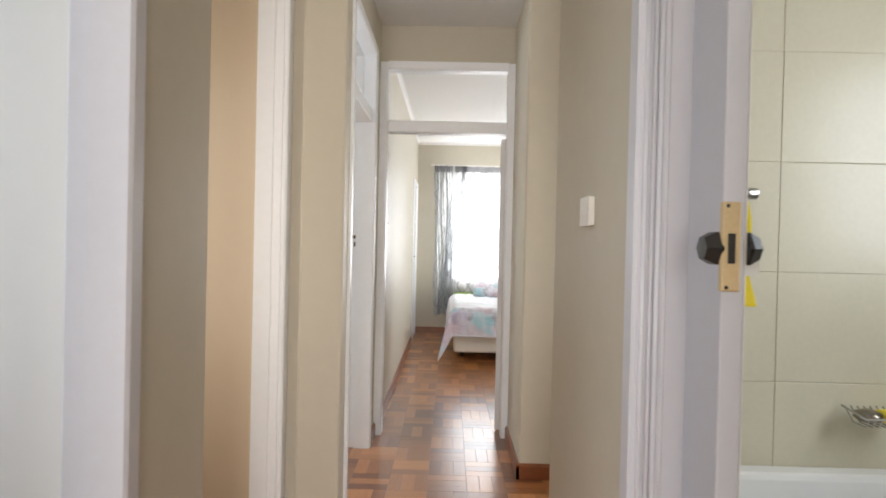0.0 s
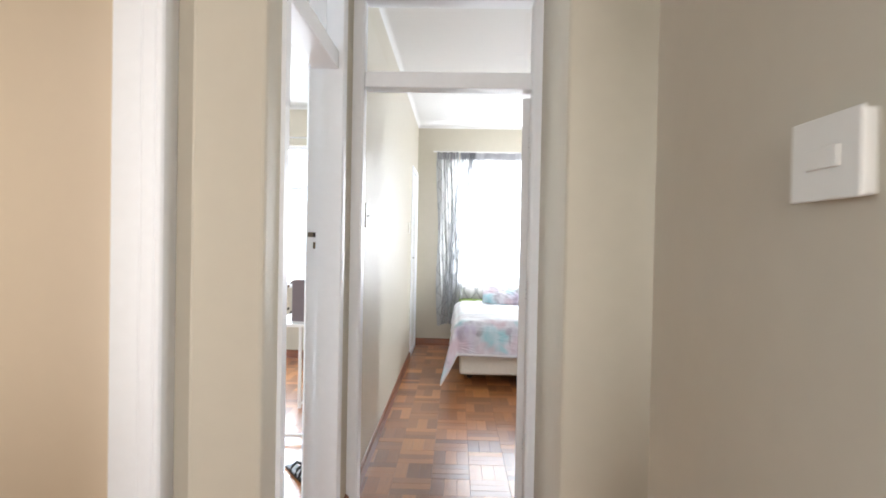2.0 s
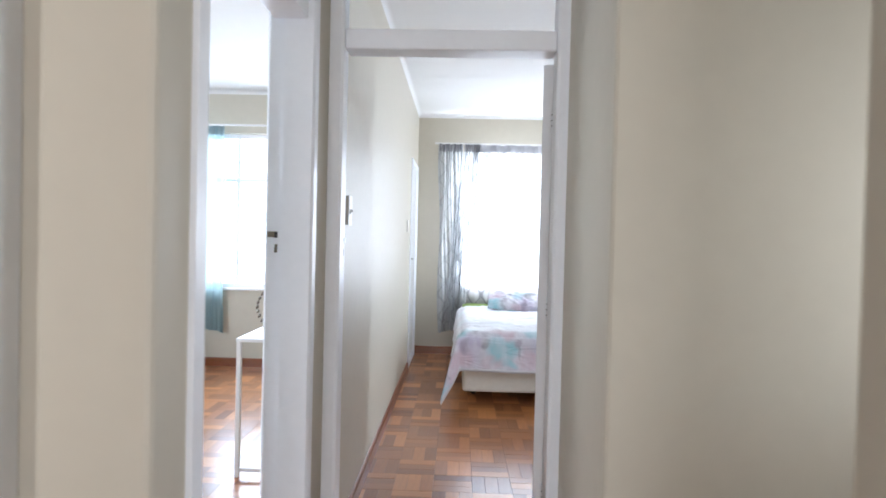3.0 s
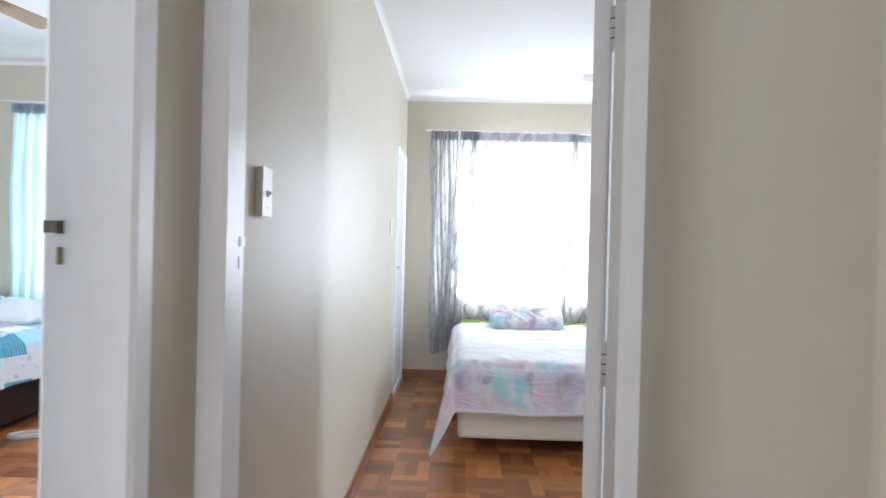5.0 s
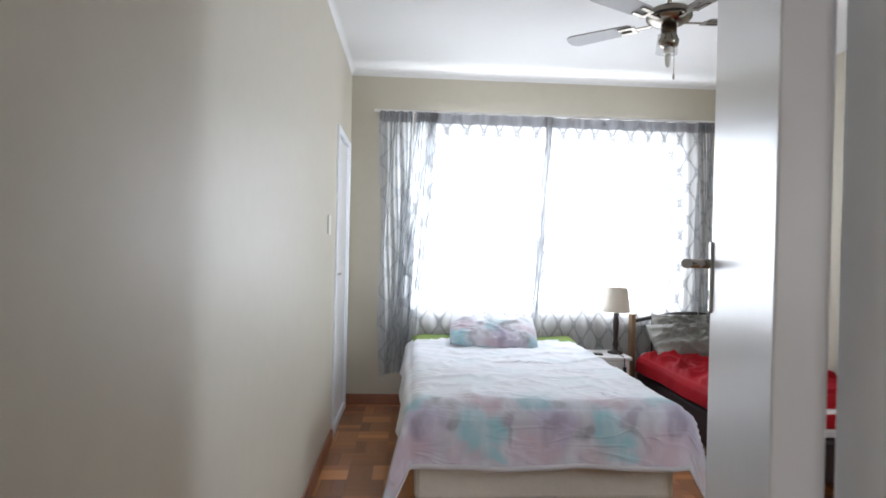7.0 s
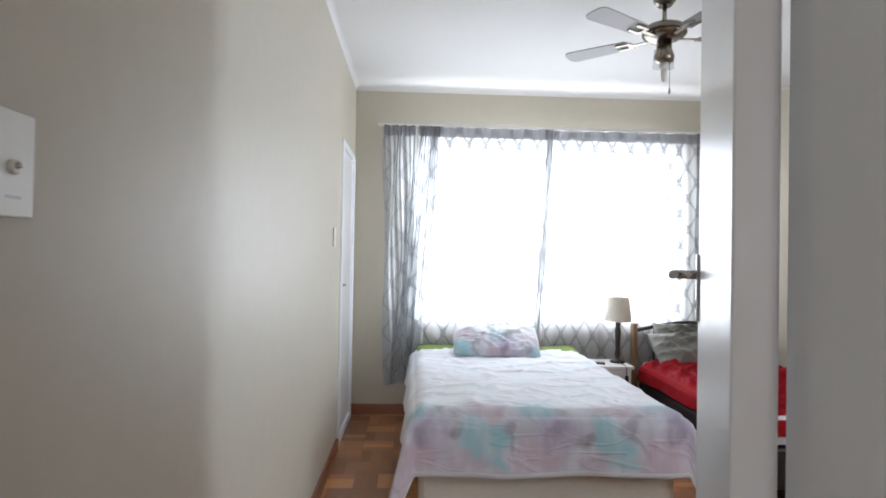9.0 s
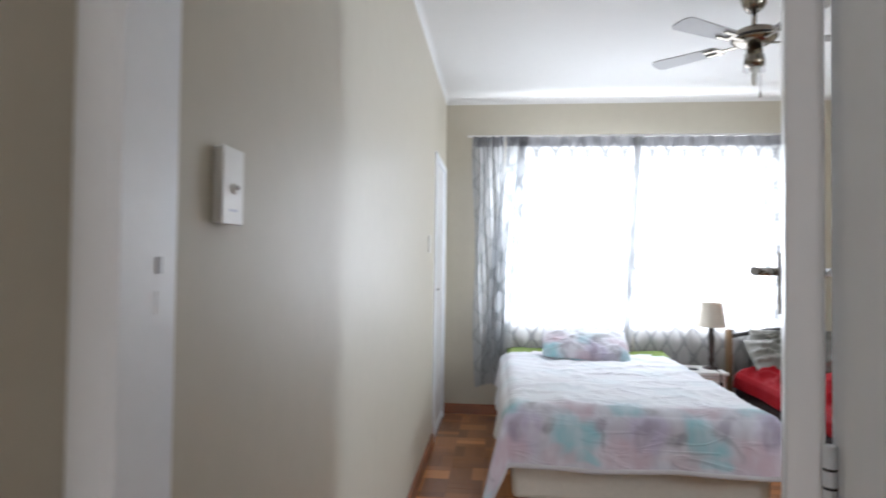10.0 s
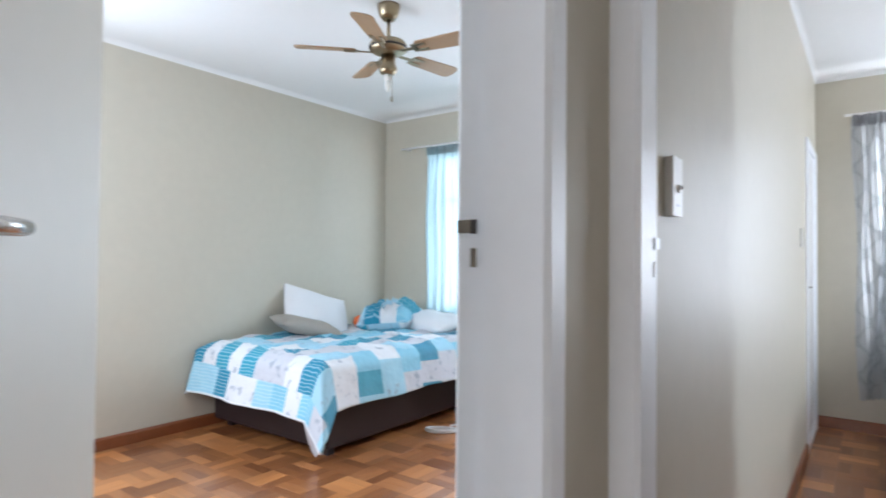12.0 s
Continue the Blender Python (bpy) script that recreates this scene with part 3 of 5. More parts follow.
# corridor left wall with the doorway to the second bedroom
structure("wall_corridor_left", boxes((XL - WT, XL, 2.56, 2.562, 0, H), (XL - WT, XL, 2.562, 3.395, HEAD + 0.02, H), (XL - WT, XL, 3.395, YD, 0, H)), WALL, "cream painted corridor wall with a doorway", "wall")
# right recess and right corridor wall; the recess window opening is added, unseen
structure("wall_recess_right", boxes((0.742, 0.88, 2.975, YD + 0.02, -0.02, H + 0.02, 0.010), (0.870, 1.90, 2.975, 3.12, 0, H), (1.90, 2.04, 2.04, 3.09, 0, 1.0), (1.90, 2.04, 2.04, 3.09, 2.2, H), (1.90, 2.04, 2.04, 2.22, 1.0, 2.2), (1.90, 2.04, 2.78, 3.09, 1.0, 2.2), (0.86, 1.90, 1.92, 2.04, 0, H)), WALL, "cream painted walls of a recess off the corridor", "wall")
# end wall with the bedroom doorway
structure("wall_end_door", boxes((XL - WT, -0.125, YD, YD + WD, 0, H), (-0.125, 0.727, YD, YD + WD, HEAD + 0.02, H), (0.727, 3.35, YD, YD + WD, 0, H)), WALL, "cream wall with the bedroom doorway", "wall")
# bedroom
structure("wall_bedroom_left", boxes((XL - WT, -0.145, YD + WD, 7.22, 0, H), (XL - WT, -0.145, 7.22, 7.98, 2.12, H), (XL - WT, -0.145, 7.98, YB + 0.2, 0, H)), WALL, "glossy cream bedroom wall reflecting the window", "wall")
structure("wall_bedroom_window", boxes((-0.145, 0.38, YB, YB + 0.2, 0, H), (0.38, 2.58, YB, YB + 0.2, 0, 0.80), (0.38, 2.58, YB, YB + 0.2, 2.24, H), (2.58, 3.35, YB, YB + 0.2, 0, H)), WALL, "cream bedroom wall with a wide window", "wall")
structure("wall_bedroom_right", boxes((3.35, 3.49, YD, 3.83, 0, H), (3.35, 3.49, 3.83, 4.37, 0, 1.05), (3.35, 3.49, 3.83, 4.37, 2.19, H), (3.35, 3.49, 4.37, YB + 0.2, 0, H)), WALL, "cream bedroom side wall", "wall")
# second bedroom; the openings in its left and near walls are added, unseen
X2, Y2 = -3.88, 7.15
structure("wall_second_left", boxes((X2 - 0.14, X2, 2.42, 2.78, 0, H), (X2 - 0.14, X2, 2.78, 3.92, 0, 1.05), (X2 - 0.14, X2, 2.78, 3.92, 2.19, H), (X2 - 0.14, X2, 3.92, Y2 + 0.2, 0, H)), WALL, "cream painted second bedroom wall beside the bed", "wall")
structure("wall_second_window", boxes((X2, -3.30, Y2, Y2 + 0.2, 0, H), (-3.30, -1.15, Y2, Y2 + 0.2, 0, 0.78), (-3.30, -1.15, Y2, Y2 + 0.2, 2.32, H), (-1.15, XL - WT, Y2, Y2 + 0.2, 0, H)), WALL, "cream second bedroom wall with a wide window", "wall")
structure("wall_second_near", boxes((X2, -3.65, 2.42, 2.56, 0, H), (-3.65, -2.51, 2.42, 2.56, 0, 1.05), (-3.65, -2.51, 2.42, 2.56, 2.19, H), (-2.51, -1.64, 2.42, 2.56, 0, H)), WALL, "cream second bedroom wall behind the door", "wall")
# bathroom; the window opening in its outer wall is unseen and added
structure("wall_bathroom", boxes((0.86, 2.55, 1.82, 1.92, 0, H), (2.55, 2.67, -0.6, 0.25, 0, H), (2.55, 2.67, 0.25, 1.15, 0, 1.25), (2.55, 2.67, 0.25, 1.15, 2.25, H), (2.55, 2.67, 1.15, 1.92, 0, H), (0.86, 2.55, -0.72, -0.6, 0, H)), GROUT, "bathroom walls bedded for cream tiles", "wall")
# hall behind, unseen: plain closing walls with an added window opening
structure("wall_hall_back", boxes((-1.2, -0.555, -1.32, -1.2, 0, H), (0.86, 1.5, -1.32, -1.2, 0, H), (-1.2, -1.06, -3.5, -1.32, 0, H), (1.36, 1.5, -3.5, -1.32, 0, H), (-1.2, -0.7, -3.6, -3.5, 0, H), (1.1, 1.5, -3.6, -3.5, 0, H), (-0.7, 1.1, -3.6, -3.5, 0, 0.9), (-0.7, 1.1, -3.6, -3.5, 2.3, H)), WALL, "cream closing walls of an unseen hall with an added window opening", "wall")

# white side room and window opening, both added behind the bright doorway
structure("wall_store", boxes((-2.0, -0.555, -0.42, -0.30, 0, H), (-2.12, -2.0, -0.42, 1.52, 0, 1.0), (-2.12, -2.0, -0.42, 1.52, 2.2, H), (-2.12, -2.0, -0.42, -0.1, 1.0, 2.2), (-2.12, -2.0, 1.1, 1.52, 1.0, 2.2), (-2.0, -0.555, 1.30, 1.398, 0, H)), CEIL, "plain white walls of an added side room with an unseen window opening", "wall")
structure("floor", boxes((-4.22, 3.49, -3.6, 8.30, -0.12, -0.012)), JOINT, "dark screed under the parquet", "floor")
structure("ceiling", boxes((-4.22, 3.49, -3.6, 8.30, H, H + 0.1)), CEIL, "flat white painted ceiling", "ceiling")


def cove(name, x0, y0, x1, y1, nx, ny, size=0.035):
    """A small curved moulding in the corner under the ceiling; (nx, ny) points into the room."""
    bm = bmesh.new()
    prof = [(0, 0), (size, 0)] + [(size - size * math.sin(i * math.pi / 12), -size + size * math.cos(i * math.pi / 12)) for i in range(1, 6)] + [(0, -size)]
    a = [bm.verts.new((x0 + nx * p, y0 + ny * p, H + q)) for p, q in prof]
    b = [bm.verts.new((x1 + nx * p, y1 + ny * p, H + q)) for p, q in prof]
    for i in range(len(prof)):
        j = (i + 1) % len(prof)
        bm.faces.new((a[i], a[j], b[j], b[i]))
    bmesh.ops.recalc_face_normals(bm, faces=bm.faces)
    return structure(name, bm, CEIL, "small white cornice under the ceiling", "cornice")


cove("trim_cornice_window", -0.145, YB, 3.35, YB, 0, -1)
cove("trim_cornice_left", -0.145, YD + WD, -0.145, YB, 1, 0)
cove("trim_cornice_second_left", X2, 2.56, X2, Y2, 1, 0)
cove("trim_cornice_second_window", X2, Y2, XL - WT, Y2, 0, -1)


def skirting(name, x0, y0, x1, y1, nx, ny, h=0.085, d=0.016):
    bm = bmesh.new()
    prof = [(0, 0), (d, 0), (d, h - 0.014), (d - 0.008, h - 0.003), (0, h)]
    a = [bm.verts.new((x0 + nx * p, y0 + ny * p, q)) for p, q in prof]
    b = [bm.verts.new((x1 + nx * p, y1 + ny * p, q)) for p, q in prof]
    for i in range(5):
        j = (i + 1) % 5
        bm.faces.new((a[i], a[j], b[j], b[i]))
    bm.faces.new(a)
    bm.faces.new(b)
    bmesh.ops.recalc_face_normals(bm, faces=bm.faces)
    return structure(name, bm, SKIRT, "red-brown varnished wooden skirting board", "skirting")


skirting("baseboard_bedroom_left", -0.145, YD + WD + 0.02, -0.145, 7.19, 1, 0)
skirting("baseboard_bedroom_window", -0.145, YB, 3.35, YB, 0, -1)
skirting("baseboard_bedroom_right", 3.35, YD + WD, 3.35, YB, -1, 0)
skirting("baseboard_recess", 0.726, 2.975, 1.90, 2.975, 0, -1)
skirting("baseboard_corridor_right", 0.742, 2.959, 0.742, YD - 0.015, -1, 0)
skirting("baseboard_hall_right", XR + 0.004, 1.09, XR + 0.004, 2.04, -1, 0)
skirting("baseboard_corridor_left", XL, 3.44, XL, YD - 0.015, 1, 0)
skirting("baseboard_second_left", X2, 2.56, X2, Y2, 1, 0)
skirting("baseboard_second_window", X2, Y2, XL - WT, Y2, 0, -1)
skirting("baseboard_hall_left", -0.415, 1.0, -0.415, 1.555, 1, 0)
skirting("baseboard_lobby", -0.355, 2.40, XL, 2.40, 0, -1)


# ---- steel door frames and doors ----
def steel_frame(name, width, m, label, fanlight=True, depth=WT, head=HEAD, transom=2.036, paint=None):
    """A pressed steel frame: opening runs along local x from 0 to width, wall from y 0 to depth, leaf rebated at the back."""
    t = depth
    prof = [(0.055, -0.013), (0.010, -0.013), (0.0, -0.006), (0.0, t - 0.05), (0.016, t - 0.05), (0.016, t + 0.004), (0.024, t + 0.013), (0.055, t + 0.013)]
    root = thing(name, label, "door frame", kind="structure", at=m)
    part("jamb", prism([(-u, v) for u, v in prof], 0.0, head + 0.045), paint or TRIM, root)
    part("jamb", prism([(width + u, v) for u, v in prof], 0.0, head + 0.045), paint or TRIM, root)
    turn = Matrix(((0, 0, 1, 0), (0, 1, 0, 0), (1, 0, 0, 0), (0, 0, 0, 1)))
    part("head", prism([(head - 0.004 + u, v) for u, v in prof], 0.0, width, turn), TRIM, root)
    if fanlight:
        part("transom", box(0.0, width, 0.012, t - 0.012, transom, transom + 0.076, 0.006), TRIM, root)
        pane = part("pane", box(0.0, width, t * 0.5 - 0.002, t * 0.5 + 0.002, transom + 0.07, head), GLASS, root, "clear fanlight pane")
        pane.visible_shadow = False
    return root


def strike(parent, x, y, z, side, hole_a=None, hole_b=None):
    """The recessed strike openings in a steel jamb."""
    part("strike_plate", box(x, x + side * 0.0012, y - 0.016, y + 0.018, z - 0.010, z + 0.010), hole_a, parent)
    part("latch_hole", box(x, x + side * 0.0022, y - 0.016, y - 0.006, z - 0.011, z + 0.010), hole_b, parent)
    part("bolt_hole", box(x, x + side * 0.0018, y - 0.016, y - 0.006, z - 0.060, z - 0.032), hole_a, parent)


def lever(parent, x, y, z, out, along, rose=False):
    """A lever handle on a plate; out is the face's side (along y), along the way the lever points (along x)."""
    if rose:
        shape = lathe([(0.024, 0.0), (0.024, 0.005), (0.016, 0.009)], pose(x, y, z, -90 * out, 0, 0), 20)
    else:
        shape = box(x - 0.021, x + 0.021, y, y + out * 0.007, z - 0.10, z + 0.045, 0.002)
    root = part("handle", shape, CHROME, parent, "satin chrome lever handle")
    part("neck", tube([(x, y, z), (x, y + out * 0.05, z)], 0.010), CHROME, root)
    part("lever", tube([(x, y + out * 0.05, z), (x + along * 0.04, y + out * 0.055, z), (x + along * 0.11, y + out * 0.052, z + 0.002)], 0.0095), CHROME, root)
    if not rose:
        part("keyhole", box(x - 0.004, x + 0.004, y + out * 0.007, y + out * 0.008, z - 0.075, z - 0.055), BLACK, root)


def door_leaf(name, width, m, label, height=2.025, z_handle=1.30, hinge_z=(0.30, 1.05, 1.80), inset=0.055, rose=False, paint=None):
    """A flush leaf hung at local x 0, reaching to x width; thickness from y 0 to 0.042."""
    root = thing(name, label, "door", kind="structure", at=m)
    part("leaf", box(0.003, width, 0.0, 0.042, 0.008, height, 0.0025), paint or DOORW, root)
    lever(root, width - inset, 0.042, z_handle, 1, -1, rose)
    lever(root, width - inset, 0.0, z_handle, -1, -1, rose)
    part("lock_edge", box(width, width + 0.0015, 0.010, 0.032, z_handle - 0.11, z_handle + 0.06), CHROME, root)
    for z in hinge_z:
        part("hinge", lathe([(0.0075, z - 0.05), (0.0075, z + 0.05)], Matrix.Translation((-0.004, -0.004, 0)), 12), TRIM, root)
        for dz in (-0.022, 0.0, 0.022):
            part("hinge_gap", lathe([(0.0079, z + dz - 0.0015), (0.0079, z + dz + 0.0015)], Matrix.Translation((-0.004, -0.004, 0)), 12), STEELDARK, root)
    return root


# end door: opening x -0.10..0.70, rebate towards the bedroom
frame_end = steel_frame("door_frame_bedroom", 0.80, pose(-0.102, YD, 0), "white enamelled steel door frame with clear fanlight", depth=WD)
strike(frame_end, 0.0, 0.078, 1.305, 1, TRIM, FOLDING)
door_leaf("door_bedroom", 0.795, pose(0.706, YD + WD + 0.003, 0, 0, 0, 65.3), "open white enamel flush door with lever handle")

# second bedroom doorway in the corridor's left wall: opening y 2.58..3.37
frame_second = steel_frame("door_frame_second_bedroom", 0.79, pose(XL, 2.58, 0, 0, 0, 90), "white enamelled steel door frame with clear fanlight")
strike(frame_second, 0.79, 0.118, 1.322, -1, NICKEL, STEELDARK)
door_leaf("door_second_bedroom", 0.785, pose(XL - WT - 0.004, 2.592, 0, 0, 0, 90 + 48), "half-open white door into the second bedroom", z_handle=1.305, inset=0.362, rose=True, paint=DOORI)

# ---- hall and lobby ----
frame_hall = steel_frame("door_frame_hall", 0.80, pose(-0.415, 0.290, 0, 0, 0, 90), "steel door frame of a side room, jambs grey, head white", False, paint=GREYJAMB)

lobby = thing("door_lobby", "closed cream door in a white timber surround", "door", kind="structure")
part("leaf", box(-1.36, -0.560, 2.402, 2.438, 0.006, H - 0.06, 0.002), DOORC, lobby, "cream painted door leaf")
part("architrave", box(-0.560, -0.478, 2.384, 2.438, 0.0, H - 0.004, 0.006), TRIM, lobby)
part("architrave", box(-0.476, -0.432, 2.372, 2.438, 0.0, H - 0.004, 0.008), TRIM, lobby)
part("bead", prism([(-0.430, 2.438), (-0.430, 2.366), (-0.424, 2.360), (-0.414, 2.360), (-0.408, 2.366), (-0.408, 2.438)], 0.0, H - 0.004), TRIM, lobby)
part("head", box(-1.36, -0.562, 2.386, 2.438, H - 0.058, H - 0.004, 0.006), TRIM, lobby)


def switch(name, x, y, z, nx, w, h, label, dolly, thin=1.0):
    """A surface-mounted switch on a wall whose normal is (nx, 0); w along y."""
    root = thing(name, label, "light switch")
    part("box", box(x, x + nx * thin * 0.018, y - w / 2, y + w / 2, z - h / 2, z + h / 2, 0.003), PLASTIC, root)
    part("cover_plate", box(x + nx * thin * 0.018, x + nx * thin * 0.024, y - w / 2 - 0.002, y + w / 2 + 0.002, z - h / 2 - 0.002, z + h / 2 + 0.002, 0.002), PLASTIC, root)
    if dolly == "rocker":
        part("rocker", box(x + nx * thin * 0.024, x + nx * thin * 0.028, y - w * 0.24, y + w * 0.24, z - 0.011, z + 0.011, 0.0015), PLASTIC, root)
    else:
        part("toggle_collar", lathe([(0.009, 0), (0.009, 0.003), (0.006, 0.004)], pose(x + nx * thin * 0.024, y, z - 0.004, 0, 90 * nx, 0), 16), PLASTIC, root)
        part("toggle", lathe([(0.0035, 0), (0.0045, 0.006), (0.002, 0.008)], pose(x + nx * thin * 0.026, y, z - 0.004, 0, 60 * nx, 0), 12), CHROME, root)
        part("label_strip", box(x + nx * thin * 0.024, x + nx * thin * 0.0245, y - 0.014, y + 0.014, z - 0.042, z - 0.038), FOLDING, root)
    return root


switch("light_switch", XR + 0.004, 1.482, 1.397, -1, 0.108, 0.082, "white rocker light switch on the cream hall wall", "rocker", 0.75)
switch("light_switch", -0.145, 3.955, 1.434, 1, 0.072, 0.124, "white toggle light switch beside the bedroom door", "toggle", 0.8)
switch("light_switch", -0.145, 6.88, 1.435, 1, 0.075, 0.115, "white switch plate beside the cupboard", "rocker", 0.4)

# ---- bathroom ----
bath = thing("bathtub", "white enamel bath against the tiled wall", "bathtub")
bm = bmesh.new()
add_box(bm, 0.95, 2.54, 1.02, 1.10, 0, 0.53, 0.02)
add_box(bm, 0.95, 2.54, 1.72, 1.815, 0, 0.545, 0.02)
add_box(bm, 0.90, 1.02, 1.02, 1.815, 0, 0.53, 0.02)
add_box(bm, 2.45, 2.54, 1.02, 1.815, 0, 0.53, 0.02)
add_box(bm, 0.95, 2.54, 1.05, 1.80, 0, 0.18)
part("tub", bm, ENAMEL, bath)

# folding door, drawn back against its post
fold = thing("folding_door", "grey painted folding door drawn open to the bathroom", "door", kind="structure")
lm = pose(0.806, 0.757, 0, 0, 0, -11)
part("panel", box(-0.018, 0.018, 0.0, 0.27, 0.01, 2.12, 0.003, lm), FOLDING, fold)
part("edge_strip", box(0.0185, 0.0210, 0.002, 0.20, 0.01, 2.12, 0.001, lm), WHITEWOOD, fold)
plate = part("lock_plate", box(0.781, 0.812, 0.743, 0.757, 1.225, 1.375, 0.003), RAWWOOD, fold, "pale timber lock plate")
part("bolt", box(0.790, 0.802, 0.7415, 0.744, 1.272, 1.322), BLACK, plate)
for sx in (-1, 1):
    xk = 0.806 + sx * 0.012
    knob = part("knob", lathe([(0.010, 0), (0.010, 0.009), (0.031, 0.010), (0.032, 0.016), (0.021, 0.035), (0.001, 0.036)], pose(xk, 0.772, 1.297, 0, 90 * sx, 0) @ pose(0, 0, 0, 0, 0, 30), 6), BLACK, fold, "black hexagonal knob")
    for f in knob.data.polygons:
        f.use_smooth = False
part("screw", lathe([(0.004, 0), (0.003, 0.002)], pose(0.789, 0.744, 1.368, 90, 0, 0), 8), BLACK, plate)
part("screw", lathe([(0.004, 0), (0.003, 0.002)], pose(0.789, 0.744, 1.232, 90, 0, 0), 8), BLACK, plate)
post = thing("door_frame_bathroom", "steel frame of the bathroom doorway, one jamb grey, the rest white", "door frame", kind="structure")
part("jamb", prism([(XR - 0.010, 1.085), (XR - 0.010, 1.035), (XR - 0.004, 1.026), (0.77, 1.026), (0.772, 1.02), (0.80, 1.02), (0.862, 1.02), (0.872, 1.03), (0.872, 1.085)], 0, 2.19), GREYJAMB, post)
part("jamb", box(XR - 0.010, 0.872, 0.20, 0.26, 0, 2.19, 0.004), TRIM, post)
part("head", box(XR - 0.010, 0.872, 0.26, 1.02, 2.135, 2.19, 0.004), TRIM, post)
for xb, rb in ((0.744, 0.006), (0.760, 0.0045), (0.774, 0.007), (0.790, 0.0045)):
    part("bead", lathe([(rb, 0), (rb, 2.13)], Matrix.Translation((xb, 1.0225, 0)), 12), GREYJAMB, post)
part("track", box(0.79, 0.83, 0.262, 1.018, 2.12, 2.134), CHROME, post)

hook = thing("towel_hook", "chrome hook peg on the folding door", "hook")
part("peg", tube([(0.815, 0.80, 1.394), (0.864, 0.80, 1.394)], 0.010), CHROME, hook)
ribbon = thing("yellow_ribbon", "bright yellow ribbon hanging behind the door knob", "ribbon")
part("band", sheet(6, 24, lambda u, v: (0.836 + u * 0.016 * (1 + 0.9 * v * v) + 0.003 * math.sin(v * 7), 0.800 + 0.004 * math.sin(v * 9 + u * 3), 1.381 - v * 0.185), lambda u, v: (u, v)), YELLOW, ribbon)
part("tag", box(0.844, 0.868, 0.790, 0.791, 1.250, 1.278), PLASTIC, ribbon, "small white tag")
thicken(ribbon.children[0], 0.002)

rack = thing("soap_rack", "chrome wire soap rack with a yellow sponge", "soap rack")
for i in range(9):
    x = 1.66 + i * 0.022
    part("wire", tube([(x, 1.805, 0.715), (x, 1.76, 0.672), (x, 1.70, 0.672), (x, 1.685, 0.70)], 0.0025, 6), CHROME, rack)
part("rim", tube([(1.65, 1.805, 0.716), (1.65, 1.685, 0.702), (1.845, 1.685, 0.702), (1.845, 1.805, 0.716)], 0.004, 8), CHROME, rack)
part("soap_dish", lathe([(0.03, 0), (0.045, 0.012), (0.04, 0.03), (0.015, 0.04)], pose(1.70, 1.745, 0.68), 14), NICKEL, rack)
rack.matrix_basis = pose(0.06, 0, 0.045)
sponge = thing("sponge", "yellow bath sponge on the wire rack", "sponge")
part("body", box(1.80, 1.89, 1.70, 1.78, 0.721, 0.760, 0.012), YELLOW, sponge)

# ---- bedroom: window, curtains ----
def window(name, x0, x1, y, z0, z1, lights, label, board=0.03):
    root = thing(name, label, "window", kind="structure")
    part("window_frame", boxes((x0, x1, y + 0.06, y + 0.11, z0, z0 + 0.045), (x0, x1, y + 0.06, y + 0.11, z1 - 0.045, z1), (x0, x0 + 0.045, y + 0.06, y + 0.11, z0 + 0.045, z1 - 0.045), (x1 - 0.045, x1, y + 0.06, y + 0.11, z0 + 0.045, z1 - 0.045)), TRIM, root)
    w = (x1 - x0 - 0.09) / lights
    for i in range(lights):
        a = x0 + 0.045 + i * w
        if i:
            part("mullion", box(a - 0.018, a + 0.018, y + 0.062, y + 0.108, z0 + 0.045, z1 - 0.045, 0.003), TRIM, root)
        for za, zb in ((z0 + 0.045, z1 - 0.48), (z1 - 0.44, z1 - 0.045)):
            p = part("pane", box(a + (0.018 if i else 0), a + w - (0.018 if i < lights - 1 else 0), y + 0.083, y + 0.087, za, zb), GLASS, root)
            p.visible_shadow = False
        part("glazing_bar", box(a + (0.018 if i else 0), a + w - (0.018 if i < lights - 1 else 0), y + 0.064, y + 0.106, z1 - 0.48, z1 - 0.44, 0.003), TRIM, root)
    part("window_sill", box(x0, x1, y - board, y + 0.06, z0 - 0.02, z0 + 0.004, 0.004), WHITEWOOD, root)
    return root


# sill board deepened, unseen behind the curtains, to block sun on their lower part
window("window_1", 0.38, 2.58, YB, 0.80, 2.24, 3, "wide white steel window behind sheer curtains", 0.105)


def side_window(name, x, y0, y1, z0, z1, label, turn=None):
    """A small single-light steel window in a side wall."""
    root = thing(name, label, "window", kind="structure", at=turn)
    part("window_frame", boxes((x - 0.02, x + 0.02, y0, y1, z0, z0 + 0.04), (x - 0.02, x + 0.02, y0, y1, z1 - 0.04, z1), (x - 0.02, x + 0.02, y0, y0 + 0.04, z0 + 0.04, z1 - 0.04), (x - 0.02, x + 0.02, y1 - 0.04, y1, z0 + 0.04, z1 - 0.04)), TRIM, root)
    part("pane", box(x - 0.002, x + 0.002, y0 + 0.04, y1 - 0.04, z0 + 0.04, z1 - 0.04), GLASS, root).visible_shadow = False
    return root


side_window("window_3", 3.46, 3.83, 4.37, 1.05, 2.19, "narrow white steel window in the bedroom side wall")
side_window("window_4", X2 - 0.11, 2.78, 3.92, 1.05, 2.19, "added white steel window, out of view in the second bedroom side wall")
side_window("window_5", 0.0, 0.0, 1.14, 1.05, 2.19, "added white steel window, out of view in the second bedroom rear wall", pose(-2.51, 2.445, 0, 0, 0, 90))


